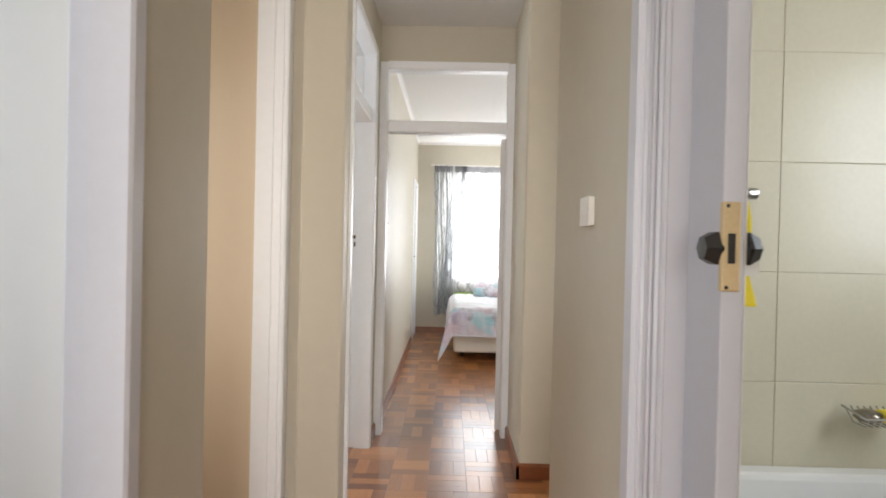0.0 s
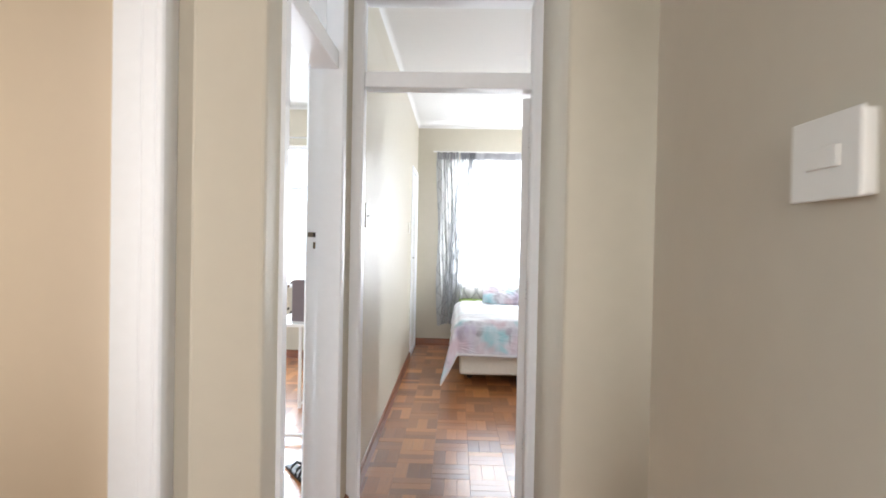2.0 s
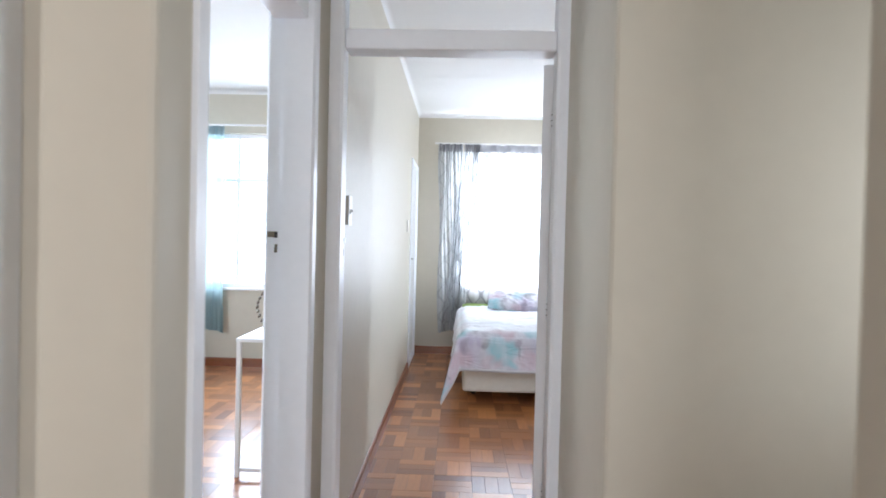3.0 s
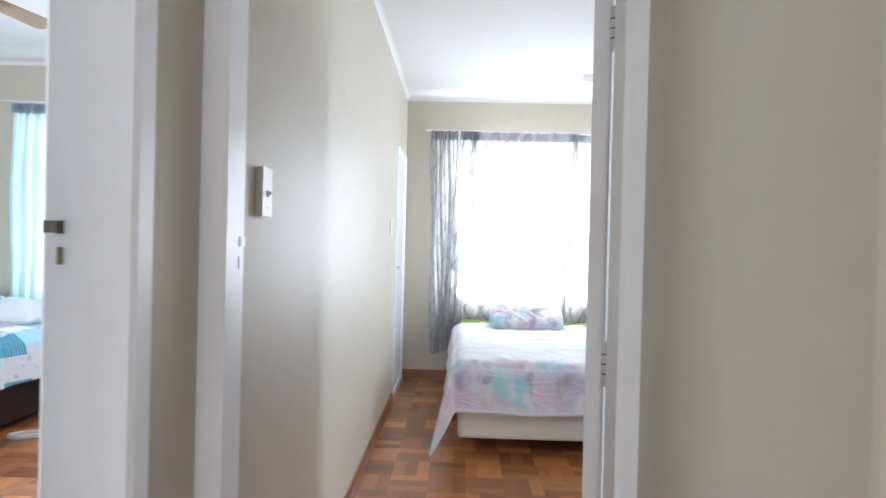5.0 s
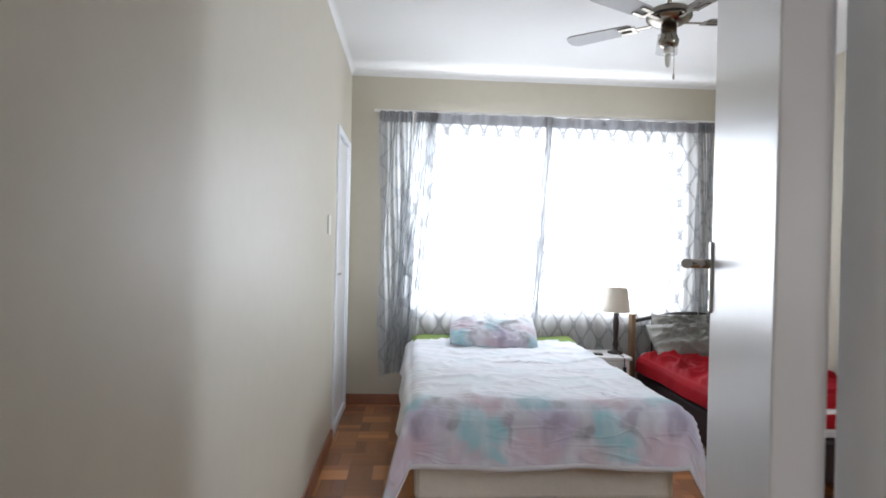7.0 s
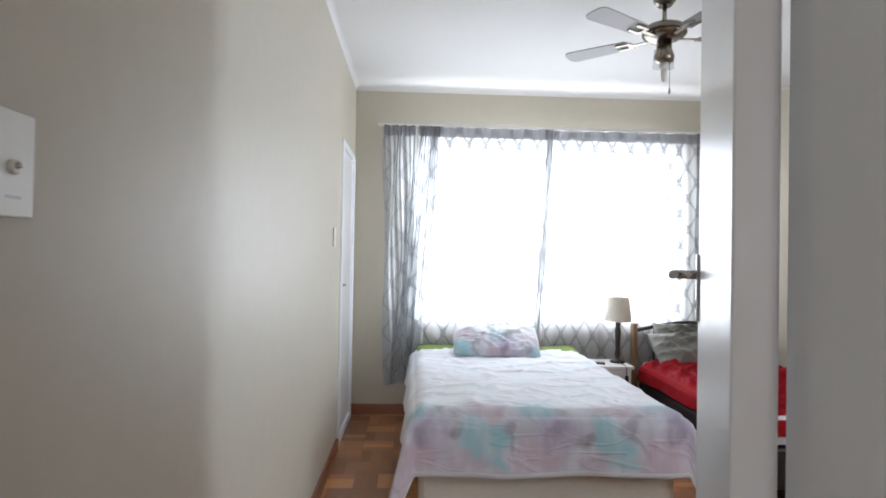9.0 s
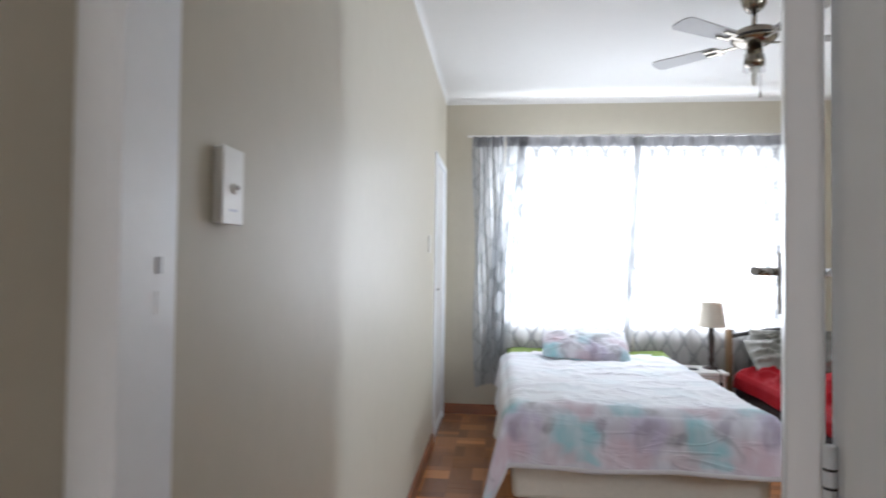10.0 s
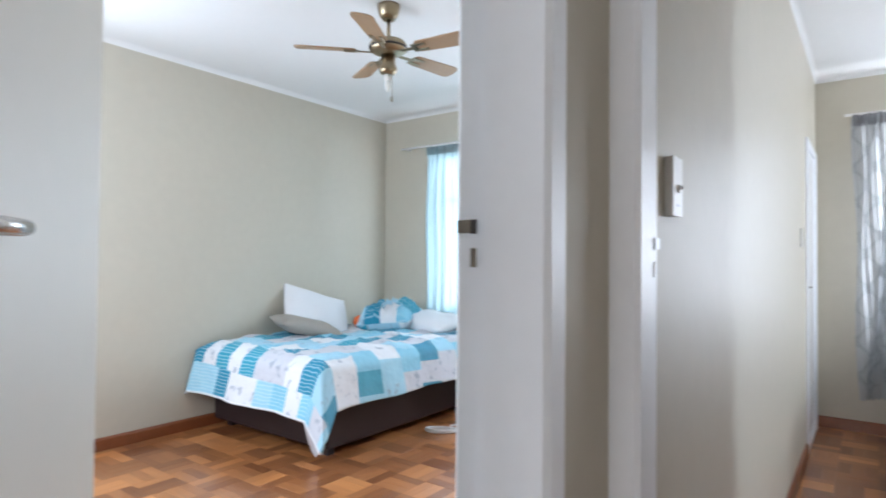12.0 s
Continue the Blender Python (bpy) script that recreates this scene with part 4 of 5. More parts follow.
def curtain(name, x0, x1, y, z1, z0, waves, amp, seed, material, label, lean=0.0, rise=0.0, heading=None, taper=0.0):
    """A hanging curtain with folds; rise lifts the hem towards x1, lean slants it."""
    rnd = random.Random(seed)
    ph = [rnd.uniform(0, 6.28) for _ in range(6)]
    w = x1 - x0
    root = thing(name, label, "curtain")

    def fold(u, v):
        a = amp * (0.55 + 0.45 * math.sin(3.1 * u * math.pi + ph[0]))
        f = math.sin(2 * math.pi * waves * u + ph[1] + 0.5 * math.sin(5 * u + ph[2]))
        return a * f * (0.35 + 0.65 * min(1, v * 2.5)) + 0.3 * amp * math.sin(2 * math.pi * waves * 2.3 * u + ph[3] + v)

    def place(u, v):
        bottom = z0 + rise * u
        return (x0 + w * u * (1 - taper * v) + lean * v * (1 - 0.35 * u) + 0.012 * math.sin(9 * v + 11 * u + ph[4]), y + fold(u, v), z1 - (z1 - bottom) * v + (0.008 * math.sin(60 * u + ph[5]) if v == 1 else 0))
    stretch = 1.35
    body = part("cloth", sheet(max(40, int(waves * 16)), 26, place, lambda u, v: (u * w * stretch, v * (z1 - z0))), material, root)
    if heading:
        part("heading", sheet(max(40, int(waves * 16)), 3, lambda u, v: (x0 + w * u, y - 0.006 + fold(u, 0), z1 + 0.014 + 0.003 * math.sin(u * waves * 6.28) - 0.085 * v), lambda u, v: (u * w * stretch, v * 0.1)), heading, root)
    return root


curtain("curtain", 0.10, 0.36, 7.935, 2.37, 0.27, 3.5, 0.030, 3, GREYDENSE, "grey patterned sheer curtain gathered beside the window", 0.03, 0.05, GREYHEM)
curtain("curtain", 0.38, 0.56, 7.925, 2.37, 0.36, 5.0, 0.026, 4, GREYDENSE, "grey patterned sheer curtain gathered in tight folds", -0.21, 0.10, GREYHEM)
curtain("curtain", 0.50, 1.47, 7.945, 2.37, 0.60, 5.5, 0.014, 7, GREYSHEER, "grey patterned sheer curtain drawn across the window", -0.05, 0.0, GREYHEM)
curtain("curtain", 1.44, 1.50, 7.92, 2.375, 0.60, 2.0, 0.018, 9, GREYFOLD, "dark overlapping fold where two sheer curtains meet", -0.10, 0.0, None, 0.75)
curtain("curtain", 1.43, 2.72, 7.955, 2.37, 0.34, 7.0, 0.014, 12, GREYSHEER, "grey patterned sheer curtain drawn across the window", 0.0, -0.05, GREYHEM)
curtain("curtain", 2.70, 2.84, 7.93, 2.37, 0.30, 4.0, 0.024, 15, GREYDENSE, "grey patterned sheer curtain gathered beside the window", 0.0, 0.0, GREYHEM)
rail = thing("curtain_rail", "thin white curtain rail above the window", "curtain rail")
part("track", box(0.05, 2.90, 7.955, 7.965, 2.385, 2.405, 0.002), WHITEWOOD, rail)
for x in (0.12, 1.0, 1.9, 2.84):
    part("bracket", box(x - 0.006, x + 0.006, 7.965, YB, 2.388, 2.402), WHITEWOOD, rail)

# ---- bedroom: built-in cupboard door in the left wall ----
cup = thing("cupboard", "white built-in cupboard door in the bedroom wall", "cupboard")
part("door", box(-0.200, -0.150, 7.262, 7.935, 0.06, 2.075, 0.003), DOORW, cup)
for ya, yb in ((7.215, 7.26), (7.937, 7.985)):
    part("architrave", box(-0.200, -0.130, ya, yb, 0.0, 2.125, 0.004), TRIM, cup)
part("architrave", box(-0.200, -0.130, 7.26, 7.937, 2.078, 2.125, 0.004), TRIM, cup)
part("plinth", box(-0.200, -0.136, 7.26, 7.937, 0.0, 0.058), TRIM, cup)
part("back", box(-0.292, -0.285, 7.22, 7.98, 0.0, 2.12), WHITEWOOD, cup)
part("panel", box(-0.150, -0.146, 7.33, 7.87, 1.16, 1.99, 0.002), DOORW, cup)
part("panel", box(-0.150, -0.146, 7.33, 7.87, 0.14, 1.06, 0.002), DOORW, cup)
part("handle", tube([(-0.148, 7.31, 1.11), (-0.125, 7.31, 1.11), (-0.125, 7.40, 1.11), (-0.148, 7.40, 1.11)], 0.005), CHROME, cup)


# ---- beds ----
def drape(x0, x1, y0, y1, top, hang_l, hang_r, hang_f, seed, wrinkle=0.006, corner=0.35, splay=0.05, hem=0.0):
    """A cloth over a bed, falling over both long sides and the foot (y0); no fall at the head (y1)."""
    rnd = random.Random(seed)
    ph = [rnd.uniform(0, 6.28) for _ in range(10)]
    sw, sl = (x1 - x0) + hang_l + hang_r, (y1 - y0) + hang_f

    def place(u, v):
        s, t = u * sw - hang_l, v * sl - hang_f
        ol, orr, of = max(0, -s), max(0, s - (x1 - x0)), max(0, -t)
        side = max(ol, orr)
        x = x0 + min(max(s, 0), x1 - x0)
        y = y0 + max(t, 0)
        sx = -1 if ol > 0 else 1
        both = min(side, of)
        r = 0.05
        drop = max(side, of) + corner * both
        flare = min(drop, r) * 0.55 + splay * drop
        wave_t, wave_s = [(0.018 * math.sin(9 * q + ph[0]) + 0.004 * math.sin(23 * q + ph[1])) * min(1, drop * 4) for q in (t, s)]
        share = side / max(side + of, 1e-6)
        if side > 0:
            x += sx * (flare * (1.0 if side >= of else side / max(of, 1e-6)) + wave_t * share * share + min(corner, 0.5) * both * 0.5)
        if of > 0:
            y -= flare * (1.0 if of >= side else of / max(side, 1e-6)) + wave_s * (1 - share) ** 2 + min(corner, 0.5) * both * 0.25
        z = top - max(0, drop - r * 0.35)
        if side == 0 and of == 0:
            n1 = noise.noise((s * 2.6 + t * 0.9 + ph[2], t * 4.2 - s * 1.2, ph[3]))
            n2 = noise.noise((s * 6.0 - t * 2.0, t * 7.5 + s * 3, ph[4] + 9))
            z += wrinkle * ((1 - min(1, abs(n1) * 2.2)) ** 3 + 0.5 * (1 - min(1, abs(n2) * 2.2)) ** 3) + 0.006 * math.sin(5 * s + ph[5]) * math.sin(4 * t + ph[6])
            edge = min(s, x1 - x0 - s, t)
            z -= 0.03 * max(0, 1 - edge / 0.07) ** 2
        else:
            z -= 0.03
        return (x, y, max(z, 0.012 + 0.006 * math.sin(20 * s)))
    if hem:
        def edge_band(u, v):
            x, y, z = place(u, v * hem / sl)
            return (x, y - 0.004, z - 0.002)
        return sheet(120, 2, edge_band, lambda u, v: (u * sw, v * hem))
    return sheet(120, 150, place, lambda u, v: (u * sw, v * sl))


def pillow(w, d, h, m, seed, sag=0.0, crumple=0.0):
    rnd = random.Random(seed)
    ph = [rnd.uniform(0, 6.28) for _ in range(4)]
    bm = bmesh.new()
    layer = bm.loops.layers.uv.new("UVMap")
    nu, nv = 44, 34
    rows = []
    for side in (1, -1):
        g = []
        for i in range(nu + 1):
            r = []
            for j in range(nv + 1):
                a, b = 2 * i / nu - 1, 2 * j / nv - 1
                bulge = max(0, (1 - a ** 4)) ** 0.7 * max(0, (1 - b ** 4)) ** 0.7
                pin = 1 - 0.11 * (1 - abs(a) ** 3) * (abs(b) ** 6) - 0.03 * abs(a * b)
                z = side * h / 2 * bulge + 0.05 * h * math.sin(6 * a + ph[0]) * math.sin(5 * b + ph[1]) * bulge + sag * (a * a) * h
                fold = noise.noise((a * 2.2 + 1.4 * b + ph[2], b * 1.3 - a * 0.8, seed)), noise.noise((a * 4.5 - b + ph[3], b * 3.5 + a, seed + 4))
                z += side * crumple * bulge * ((1 - min(1, abs(fold[0]) * 3)) ** 2 - 0.4 + 0.5 * (1 - min(1, abs(fold[1]) * 3)) ** 2)
                r.append(bm.verts.new((a * w / 2 * pin, b * d / 2 * (1 - 0.13 * (1 - abs(a) ** 2) * abs(b) ** 4 - 0.05 * (1 - abs(b) ** 3) * abs(a) ** 6), z)))
            g.append(r)
        for i in range(nu):
            for j in range(nv):
                q = (g[i][j], g[i + 1][j], g[i + 1][j + 1], g[i][j + 1])
                f = bm.faces.new(q if side > 0 else tuple(reversed(q)))
                f.smooth = True
                for loop in f.loops:
                    loop[layer].uv = (loop.vert.co.x + side + 3 * seed, loop.vert.co.y + 0.36)
    bmesh.ops.remove_doubles(bm, verts=bm.verts, dist=0.0005)
    bmesh.ops.transform(bm, matrix=m, verts=bm.verts)
    return bm


bed = thing("double_bed", "double bed with cream divan base on dark feet", "bed")
part("base", box(0.40, 1.665, 6.03, 7.93, 0.112, 0.315, 0.025), BEDBASE, bed)
part("piping", tube([(0.405, 7.9, 0.30), (0.398, 6.05, 0.30), (0.42, 6.022, 0.30), (1.645, 6.022, 0.30), (1.667, 6.05, 0.30), (1.667, 7.9, 0.30)], 0.007), BEDBASE, bed)
part("mattress", box(0.385, 1.68, 6.02, 7.94, 0.318, 0.565, 0.04), WHITECLOTH, bed)
for x, y in ((0.50, 6.42), (1.61, 6.20), (0.50, 7.80), (1.60, 7.80)):
    part("leg", lathe([(0.020, 0), (0.026, 0.012), (0.024, 0.04), (0.032, 0.07), (0.034, 0.112)], Matrix.Translation((x, y, 0)), 16), DARKWOOD, bed)
under = thing("bed_sheet", "lime green sheet showing at the bed's head", "bed sheet")
thicken(part("cloth", sheet(30, 10, lambda u, v: (0.40 + 1.27 * u, 7.70 + 0.25 * v, 0.572 + 0.030 * v + 0.006 * math.sin(14 * u)), lambda u, v: (u, v)), GREEN, under), 0.004)
cover = thing("bedspread", "white bedspread printed with faded teal, mauve and pink flowers", "bedspread")
thicken(part("cloth", drape(0.375, 1.69, 5.995, 7.86, 0.585, 0.25, 0.28, 0.275, 5, 0.012, 1.0, 0.10), FLORAL, cover), 0.003)
thicken(part("hem", drape(0.375, 1.69, 5.995, 7.86, 0.585, 0.25, 0.28, 0.275, 5, 0.012, 1.0, 0.10, 0.022), BEDSKIRT, cover, "pale grey stitched hem"), 0.005)
pil = thing("pillow", "pillow in the same faded floral cotton on the bed", "pillow")
part("cushion", pillow(0.66, 0.46, 0.145, pose(1.00, 7.66, 0.675, 24, 3, -4), 2, 0.12, 0.02), FLORAL, pil)

stand = thing("nightstand", "small white wooden nightstand beside the bed", "nightstand")
part("top", box(1.735, 2.075, 7.62, 7.95, 0.475, 0.50, 0.004), WHITEWOOD, stand)
part("body", box(1.750, 2.060, 7.64, 7.94, 0.03, 0.475, 0.003), WHITEWOOD, stand)
part("drawer", box(1.765, 2.045, 7.628, 7.64, 0.33, 0.46, 0.002), WHITEWOOD, stand)
part("foot", box(1.75, 2.06, 7.66, 7.92, 0.0, 0.03), WHITEWOOD, stand)
lamp_t = thing("table_lamp", "table lamp with cream tapered shade and dark turned stem", "lamp")
part("stem", lathe([(0.060, 0), (0.060, 0.012), (0.030, 0.022), (0.018, 0.04), (0.024, 0.07), (0.017, 0.10), (0.020, 0.17), (0.025, 0.25), (0.017, 0.29), (0.021, 0.31), (0.012, 0.325), (0.010, 0.36)], Matrix.Translation((2.005, 7.80, 0.50))), DARKWOOD, lamp_t)
bm = bmesh.new()
seg = 40
for (ra, za), (rb, zb) in (((0.108, 0.83), (0.080, 1.02)), ((0.105, 0.83), (0.077, 1.02))):
    a = [bm.verts.new((2.005 + ra * math.cos(2 * math.pi * i / seg), 7.80 + ra * math.sin(2 * math.pi * i / seg), za)) for i in range(seg)]
    b = [bm.verts.new((2.005 + rb * math.cos(2 * math.pi * i / seg), 7.80 + rb * math.sin(2 * math.pi * i / seg), zb)) for i in range(seg)]
    for i in range(seg):
        bm.faces.new((a[i], a[(i + 1) % seg], b[(i + 1) % seg], b[i])).smooth = True
part("shade", bm, SHADE, lamp_t)
part("cord", tube([(2.005, 7.74, 0.505), (2.01, 7.64, 0.504), (2.01, 7.612, 0.49), (2.012, 7.611, 0.36), (2.005, 7.611, 0.24)], 0.004), BLACK, lamp_t)
part("cord_switch", box(1.998, 2.024, 7.600, 7.616, 0.375, 0.43, 0.004), BLACK, lamp_t)
remote = thing("phone", "flat dark phone on the nightstand", "phone")
part("body", box(-0.06, 0.06, -0.035, 0.035, 0, 0.009, 0.003, pose(1.82, 7.74, 0.5005, 0, 0, -15)), BLACK, remote)

bed_b = thing("single_bed", "single bed with dark frame and arched metal headboard", "bed")
part("base", box(2.22, 3.12, 6.25, 7.90, 0.10, 0.33, 0.02), DARKBASE, bed_b)
part("mattress", box(2.23, 3.11, 6.26, 7.89, 0.33, 0.50, 0.04), WHITECLOTH, bed_b)
arch = [(2.20 + 0.94 * i / 16, 7.93, 0.74 + 0.07 * math.sin(math.pi * i / 16)) for i in range(17)]
part("headboard", tube(arch, 0.016), STEELDARK, bed_b, "dark metal arched headboard")
for x in (2.20, 3.14):
    part("post", tube([(x, 7.93, 0.0), (x, 7.93, 0.745)], 0.016), STEELDARK, bed_b)
for i in range(1, 6):
    x = 2.20 + 0.94 * i / 6
    part("bar", tube([(x, 7.93, 0.34), (x, 7.93, 0.74 + 0.07 * math.sin(math.pi * i / 6))], 0.008), STEELDARK, bed_b)
part("side_post", box(2.165, 2.20, 7.88, 7.955, 0.0, 0.80, 0.004), POSTWOOD, bed_b, "brown wooden corner post")
for x, y in ((2.28, 6.32), (3.05, 6.32), (2.28, 7.82), (3.05, 7.82)):
    part("leg", lathe([(0.022, 0), (0.028, 0.10)], Matrix.Translation((x, y, 0)), 14), DARKWOOD, bed_b)
redc = thing("bedcover", "crumpled bright red cover on the single bed", "bedcover")
thicken(part("cloth", drape(2.215, 3.135, 6.28, 7.80, 0.505, 0.13, 0.15, 0.10, 21, 0.055, 0.4), RED, redc), 0.006)
for k, (px, py, pz, rx, rz, w, d, h) in enumerate(((2.62, 7.66, 0.62, 40, 3, 0.78, 0.36, 0.17), (2.66, 7.80, 0.70, 58, -2, 0.70, 0.26, 0.12))):
    p = thing("pillow", "crumpled grey pillow against the metal headboard", "pillow", "pillows on the single bed")
    part("cushion", pillow(w, d, h, pose(px, py, pz, rx, 0, rz), 5 + k, 0.0, 0.045), GREYCLOTH, p)
cable = thing("cable", "thin white cable lying on the parquet", "cable")
part("wire", tube([(1.93, 7.02, 0.006), (2.02, 6.80, 0.006), (2.12, 6.62, 0.006), (2.25, 6.50, 0.006), (2.4, 6.42, 0.006)], 0.0045), PLASTIC, cable)


# ---- ceiling fans ----
def fan(x, y, angle, blade_mat, metal, label, radius=0.56, drop=0.20, pitch=11):
    root = thing("ceiling_fan", label, "ceiling fan", at=pose(x, y, H))
    zc = -drop
    part("canopy", lathe([(0.035, -0.085), (0.055, -0.06), (0.066, -0.015), (0.066, -0.0005)]), metal, root)
    part("rod", lathe([(0.011, zc), (0.011, -0.08)]), metal, root)
    part("motor", lathe([(0.045, zc - 0.085), (0.080, zc - 0.075), (0.105, zc - 0.06), (0.110, zc - 0.030), (0.095, zc - 0.008), (0.06, zc + 0.006), (0.02, zc + 0.02)]), metal, root)
    part("vent_band", lathe([(0.111, zc - 0.052), (0.1125, zc - 0.046), (0.111, zc - 0.040)]), STEELDARK, root)
    part("light_kit", lathe([(0.02, zc - 0.20), (0.046, zc - 0.19), (0.052, zc - 0.165), (0.04, zc - 0.14), (0.038, zc - 0.085)]), metal, root)
    part("lamp_holder", lathe([(0.020, zc - 0.232), (0.024, zc - 0.225), (0.024, zc - 0.20)]), PLASTIC, root)
    part("bulb", lathe([(0.005, zc - 0.300), (0.013, zc - 0.288), (0.016, zc - 0.262), (0.014, zc - 0.232)]), PLASTIC, root)
    part("pull_chain", tube([(0.03, 0.0, zc - 0.19), (0.031, 0.0, zc - 0.27), (0.03, 0.0, zc - 0.33)], 0.0018, 6), metal, root)
    part("chain_bob", lathe([(0.003, zc - 0.36), (0.0065, zc - 0.35), (0.004, zc - 0.33)], Matrix.Translation((0.03, 0, 0)), 10), metal, root)
    zb = zc - 0.065
    for k in range(5):
        m = pose(0, 0, 0, 0, 0, angle + 72 * k)
        tilt = pose(0, 0, zb, pitch, 0, 0)
        n, poly = 8, []
        for i in range(n + 1):
            a = -math.pi / 2 + math.pi * i / n
            poly.append((radius - 0.045 + 0.045 * math.cos(a), 0.062 * math.copysign(abs(math.sin(a)) ** 0.6, math.sin(a))))
        poly += [(0.20, 0.050), (0.185, 0.035), (0.185, -0.035), (0.20, -0.050)]
        b = part("blade", prism(poly, -0.003, 0.003, m @ tilt), blade_mat, root)
        bm = bmesh.new()
        add_box(bm, 0.085, 0.19, -0.012, 0.012, -0.010, -0.004, 0.002)
        add_box(bm, 0.175, 0.255, -0.036, -0.016, -0.010, -0.004, 0.002)
        add_box(bm, 0.175, 0.255, 0.016, 0.036, -0.010, -0.004, 0.002)
        add_box(bm, 0.165, 0.19, -0.036, 0.036, -0.0102, -0.0038, 0.002)
        bmesh.ops.transform(bm, matrix=m @ tilt, verts=bm.verts)
        part("blade_iron", bm, metal, b)
    return root


fan(1.645, 6.18, 139, BLADE_GREY, NICKEL, "five-blade ceiling fan with grey blades and nickel motor", 0.55, 0.185, 6)
fan(-2.02, 5.12, 8.6, BLADE_TAN, BRASS, "five-blade ceiling fan with oak blades and brass motor", 0.53, 0.205, -12)

# ---- second bedroom ----
window("window_2", -3.30, -1.15, Y2, 0.78, 2.32, 3, "wide white steel window with teal curtains")
curtain("curtain", -3.26, -1.97, Y2 - 0.09, 2.36, 0.62, 11, 0.024, 31, TEALSHEER, "pale teal sheer curtain hung across the window", 0.0, -0.27, TEALHEM)
rod = thing("curtain_rod", "white curtain rod above the second window", "curtain rod")
part("rod", tube([(-3.58, Y2 - 0.09, 2.385), (-1.0, Y2 - 0.09, 2.385)], 0.010), WHITEWOOD, rod)
for x in (-3.54, -2.4, -1.05):
    part("bracket", box(x - 0.008, x + 0.008, Y2 - 0.09, Y2, 2.378, 2.392), WHITEWOOD, rod)

bed_c = thing("double_bed", "double bed with dark brown base beside the wall", "bed")
part("base", box(-3.85, -2.58, 5.20, 7.02, 0.05, 0.35, 0.02), DARKBASE, bed_c)
part("mattress", box(-3.86, -2.56, 5.19, 7.03, 0.35, 0.585, 0.04), WHITECLOTH, bed_c)
for x, y in ((-3.75, 5.3), (-2.66, 5.28), (-3.75, 6.9), (-2.7, 6.9)):
    part("foot", box(x - 0.03, x + 0.03, y - 0.03, y + 0.03, 0, 0.052), DARKBASE, bed_c)
duv = thing("duvet", "teal, white and grey patchwork duvet over the bed", "duvet")
thicken(part("cover", drape(-3.84, -2.53, 5.11, 7.0, 0.635, 0.03, 0.28, 0.33, 41, 0.022, 0.5, 0.25), PATCH, duv), 0.018)
thicken(part("piping", drape(-3.84, -2.53, 5.11, 7.0, 0.635, 0.03, 0.28, 0.33, 41, 0.022, 0.5, 0.25, 0.012), WHITECLOTH, duv, "thin white stitched edge"), 0.022)
skirt_b = thing("bed_sheet", "grey-white sheet corner hanging under the duvet", "bed sheet")
thicken(part("cloth", sheet(14, 14, lambda u, v: (-2.64 + 0.20 * u - 0.02 * v, 5.085 - 0.02 * u - 0.015 * math.sin(6 * u + 2 * v), 0.34 - 0.29 * v * (1 - 0.8 * (2 * u - 1) ** 2)), lambda u, v: (u, v)), BEDSKIRT, skirt_b), 0.003)
pw = thing("pillow", "white pillow leaning against the wall on the bed", "pillow")
part("cushion", pillow(0.66, 0.46, 0.15, pose(-3.72, 6.10, 0.80, 0, 58, 0) @ pose(0, 0, 0, 0, 0, 70), 11), WHITECLOTH, pw)
pt = thing("cushion", "taupe cushion lying on the patchwork duvet", "cushion")
part("pad", pillow(0.56, 0.40, 0.13, pose(-3.57, 5.86, 0.715, 4, 14, 70), 13), TAUPE, pt)
toy = thing("plush_toy", "small orange plush ball on the bed", "toy")
part("ball", lathe([(0.02, 0.0), (0.055, 0.02), (0.07, 0.06), (0.055, 0.10), (0.02, 0.12)], Matrix.Translation((-3.60, 6.52, 0.640)), 20), ORANGE, toy)
heap = thing("blanket", "bunched patchwork blanket at the head of the bed", "blanket")
part("fold", pillow(0.52, 0.46, 0.26, pose(-3.36, 6.66, 0.745, 10, -6, 20), 17, 0.0, 0.05), PATCH, heap)
ph2 = thing("pillow", "white pillow near the window on the bed", "pillow")
part("cushion", pillow(0.60, 0.40, 0.16, pose(-2.98, 6.80, 0.72, 8, 3, -8), 19), WHITECLOTH, ph2)

tbl = thing("console_table", "slim white metal console table beside the door", "table")
part("top", box(-0.845, -0.31, 4.54, 5.30, 0.737, 0.757, 0.003), WHITEWOOD, tbl)
for x, y in ((-0.83, 4.555), (-0.325, 4.555), (-0.83, 5.285), (-0.325, 5.285)):
    part("leg", box(x - 0.012, x + 0.012, y - 0.012, y + 0.012, 0, 0.737, 0.002), WHITEWOOD, tbl)
for y in (4.555, 5.285):
    part("stretcher", box(-0.818, -0.337, y - 0.010, y + 0.010, 0.03, 0.05, 0.002), WHITEWOOD, tbl)
bag = thing("handbag", "mauve-grey leather handbag with chain strap on the table", "bag")
part("body", prism([(-0.72, 4.66), (-0.735, 4.70), (-0.735, 4.78), (-0.72, 4.82), (-0.42, 4.82), (-0.40, 4.78), (-0.40, 4.70), (-0.42, 4.66)], 0.757, 1.03), GREYBAG, bag)
for i in range(9):
    a = i / 8
    part("chain_link", lathe([(0.004, -0.012), (0.009, 0), (0.004, 0.012)], pose(-0.742 - 0.045 * math.sin(math.pi * a), 4.70, 1.01 - 0.20 * a, 20 * (i % 2), 25, 0), 8), NICKEL, bag)
shoe = thing("sandal", "black strappy sandal on the parquet", "shoe")
bm = bmesh.new()
add_box(bm, -0.035, 0.035, -0.12, 0.12, 0.0, 0.018, 0.006)
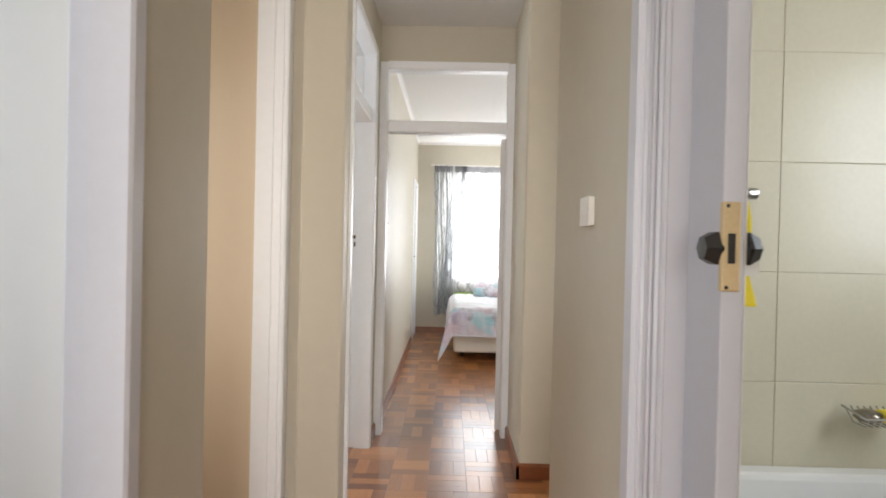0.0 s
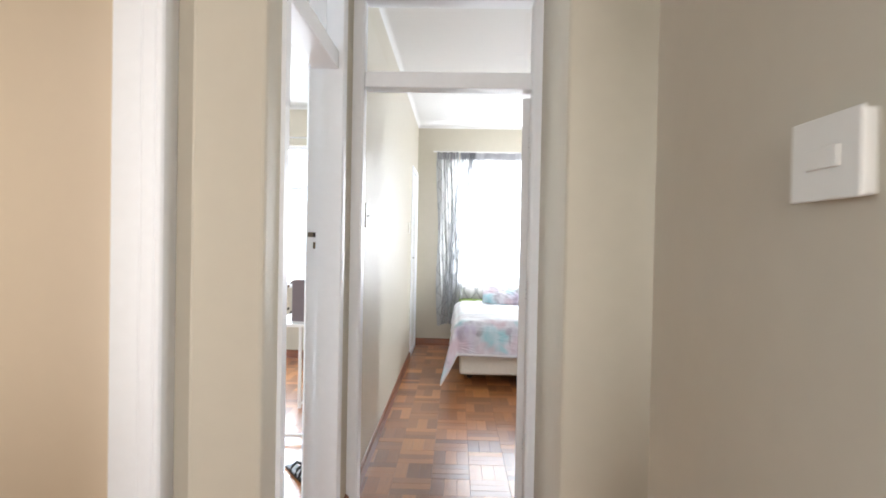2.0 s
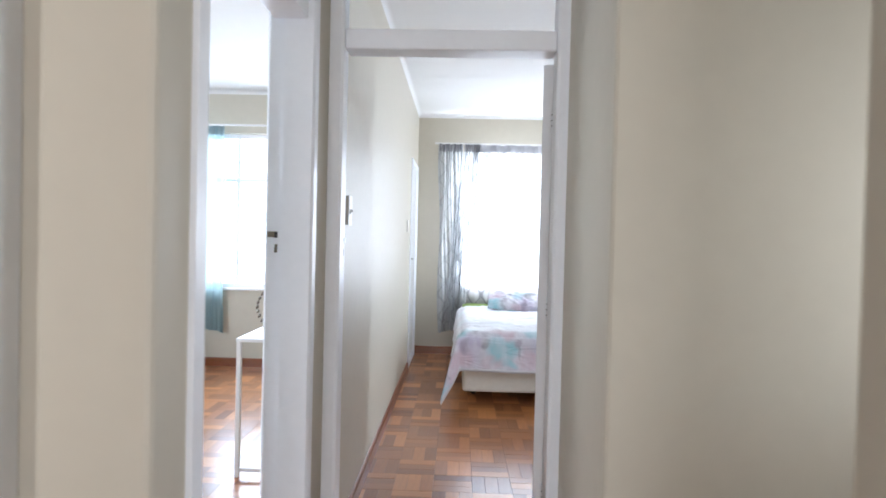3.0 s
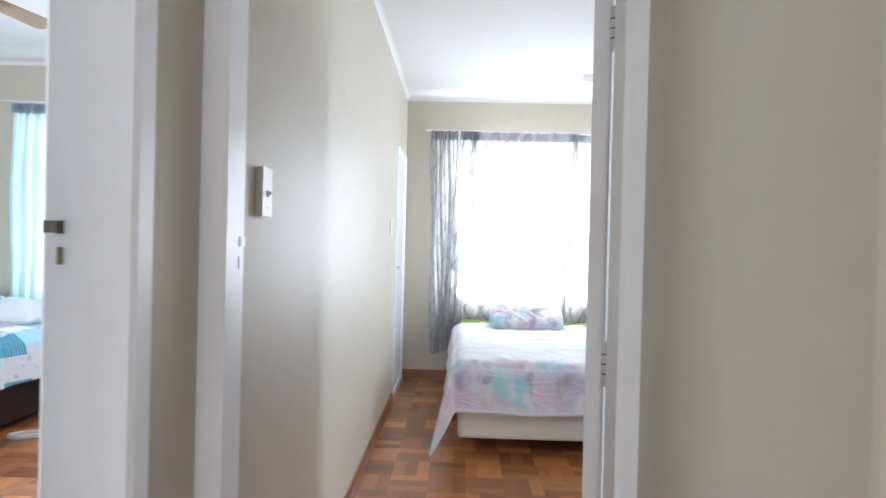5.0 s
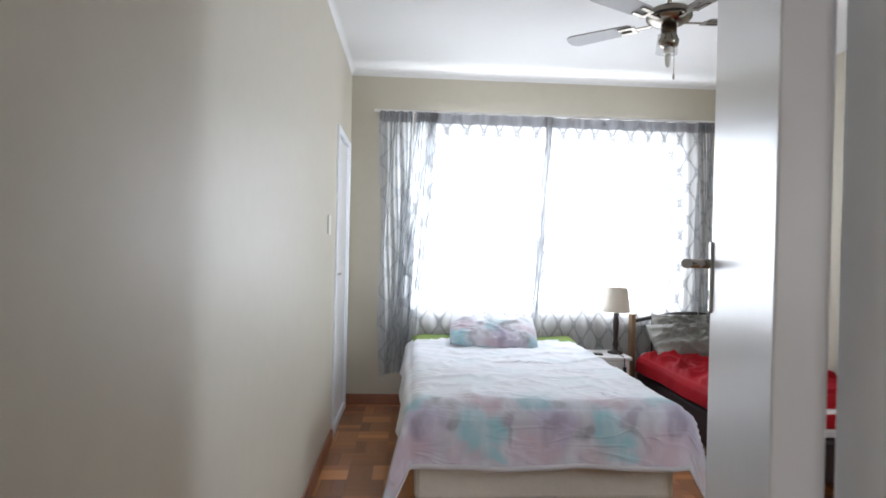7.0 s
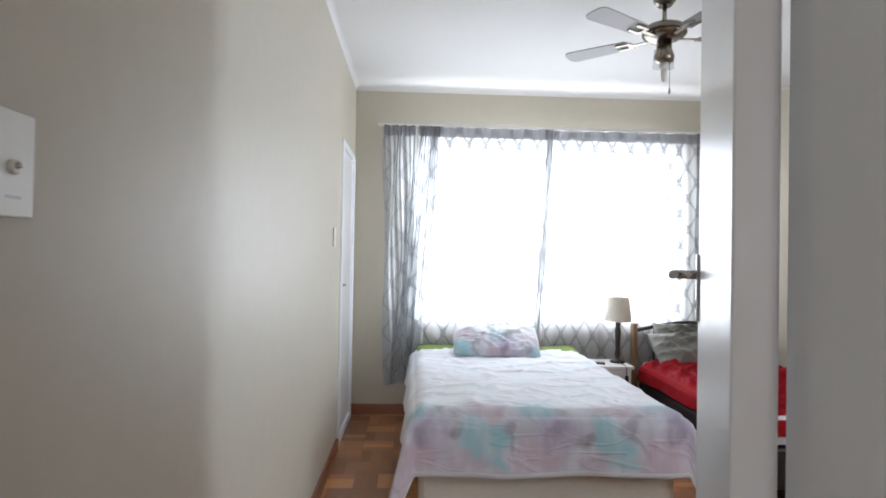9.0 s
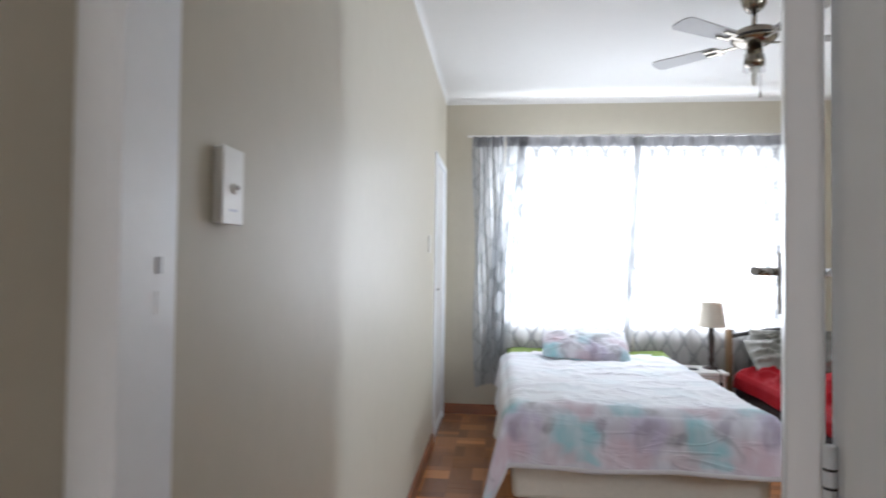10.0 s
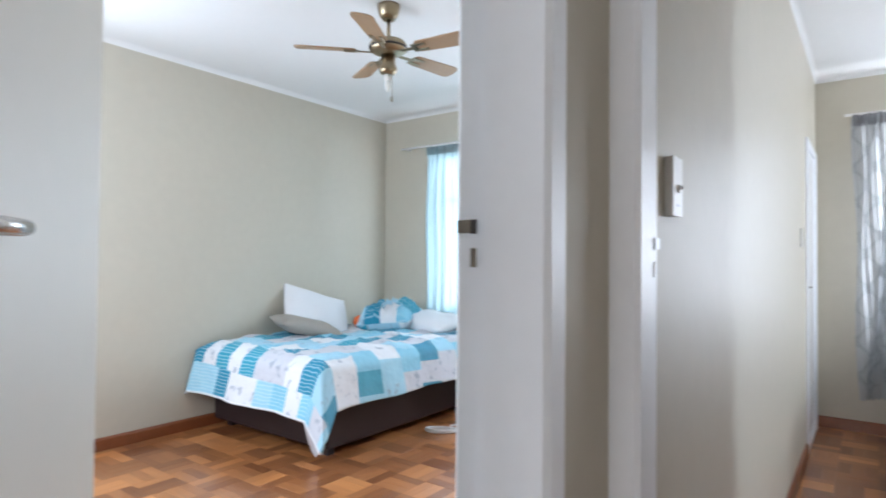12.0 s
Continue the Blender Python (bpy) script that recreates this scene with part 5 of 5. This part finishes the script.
part("sole", bm, BLACK, shoe)
for y in (-0.05, 0.02):
    part("strap", tube([(-0.034, y, 0.015), (-0.025, y, 0.045), (0, y, 0.06), (0.025, y, 0.045), (0.034, y, 0.015)], 0.008, 8), BLACK, shoe)
part("heel_loop", tube([(-0.03, -0.09, 0.015), (-0.02, -0.115, 0.07), (0.02, -0.115, 0.07), (0.03, -0.09, 0.015)], 0.007, 8), BLACK, shoe)
shoe.matrix_basis = pose(-0.50, 4.05, 0.0, 0, 0, 35)
cord = thing("extension_cord", "loosely coiled white cord on the parquet beside the bed", "cord")
coil = [(0.11 * math.cos(q) * (1 + 0.12 * math.sin(3 * q)), 0.055 * math.sin(q) * (1 + 0.1 * math.cos(2 * q)), 0.010 + 0.006 * (q / 6.28)) for q in [i * 0.3 for i in range(62)]]
part("coil", tube(coil, 0.009, 8), WHITECLOTH, cord)
part("free_end", tube([coil[-1], (0.06, 0.10, 0.024), (0.10, 0.18, 0.012), (0.16, 0.26, 0.008)], 0.006, 8), WHITECLOTH, cord)
part("plug", box(0.145, 0.185, 0.255, 0.30, 0.0, 0.022, 0.005), PLASTIC, cord)
cord.matrix_basis = pose(-2.36, 6.12, 0.0, 0, 0, 30)


# ---- tiles ----
wall_bath = bpy.data.objects["wall_bathroom"]
tile_me = None
TW, TH = 0.60, 0.386
for i in range(-1, 2):
    for j in range(6):
        x0, z0 = 1.482 + i * TW, 0.062 + j * TH
        xa, xb = max(x0 + 0.0015, 0.865), min(x0 + TW - 0.0015, 2.545)
        if xb - xa < 0.05:
            continue
        zb = min(z0 + TH - 0.0015, H - 0.003)
        o = part("tile", box(xa, xb, 1.8170, 1.8205, z0 + 0.0015, zb, 0.0015), TILE, wall_bath)

# ---- parquet ----
floor = bpy.data.objects["floor"]
BLOCK, STRIPS = 0.21, 3
SW = BLOCK / STRIPS


def strip_mesh():
    bm = bmesh.new()
    layer = bm.loops.layers.uv.new("UVMap")
    g = 0.0003
    add_box(bm, g, BLOCK - g, g, SW - g, -0.012, 0.0)
    bm.faces.ensure_lookup_table()
    top = [e for e in bm.edges if all(v.co.z > -0.001 for v in e.verts)]
    bmesh.ops.bevel(bm, geom=top, offset=0.0006, segments=1, affect="EDGES")
    for f in bm.faces:
        for loop in f.loops:
            loop[layer].uv = (loop.vert.co.x, loop.vert.co.y)
    me = bpy.data.meshes.new("parquet_strip")
    bm.to_mesh(me)
    bm.free()
    me.materials.append(PARQUET)
    return me


STRIP = strip_mesh()
verts0 = [tuple(v.co) for v in STRIP.vertices]
faces0 = [tuple(p.vertices) for p in STRIP.polygons]
uvs0 = [tuple(d.uv) for d in STRIP.uv_layers[0].data]
REGIONS = [(-0.56, 0.86, -1.3, 3.84), (-0.30, 3.36, 3.70, 8.12), (-4.10, -0.16, 2.42, 7.08), (0.72, 1.92, 2.04, 3.0), (-1.5, -0.4, 1.5, 2.45), (-1.2, 1.5, -3.6, -1.2), (0.84, 2.56, -0.7, 1.02)]
rnd = random.Random(77)
slots = []
for bi in range(-20, 18):
    for bj in range(-18, 40):
        cx, cy = (bi + 0.5) * BLOCK + 0.03, (bj + 0.5) * BLOCK + 0.05
        if not any(a - 0.12 < cx < b + 0.12 and c - 0.12 < cy < d + 0.12 for a, b, c, d in REGIONS):
            continue
        turned = (bi + bj) % 2
        for k in range(STRIPS):
            o = -BLOCK / 2 + k * SW
            m = Matrix.Translation((cx, cy, rnd.uniform(-0.0004, 0.0004))) @ (pose(0, 0, 0, 0, 0, 90) if turned else Matrix.Identity(4)) @ Matrix.Translation((-BLOCK / 2, o, 0))
            slots.append((cx, cy, m))
near = [s for s in slots if -0.16 < s[0] < 0.74 and 2.7 < s[1] < 6.2]
near = near[:300]
chosen = {id(s) for s in near}
for s in near:
    o = new("plank", STRIP)
    o.parent = floor
    o.matrix_basis = s[2]
vs, fs, us = [], [], []
for s in slots:
    if id(s) in chosen:
        continue
    base = len(vs)
    rot, off = s[2].to_3x3(), s[2].translation
    du, dv = rnd.uniform(0, 50), rnd.uniform(0, 50)
    vs += [tuple(rot @ Vector(v) + off) for v in verts0]
    fs += [tuple(base + i for i in f) for f in faces0]
    us += [(u + du, v + dv) for u, v in uvs0]
me = bpy.data.meshes.new("parquet")
me.from_pydata(vs, [], fs)
lay = me.uv_layers.new(name="UVMap")
for d, uvp in zip(lay.data, us):
    d.uv = uvp
me.materials.append(PARQUET)
rest = new("parquet", me)
rest.parent = floor
tagged(rest, kind="stuff")
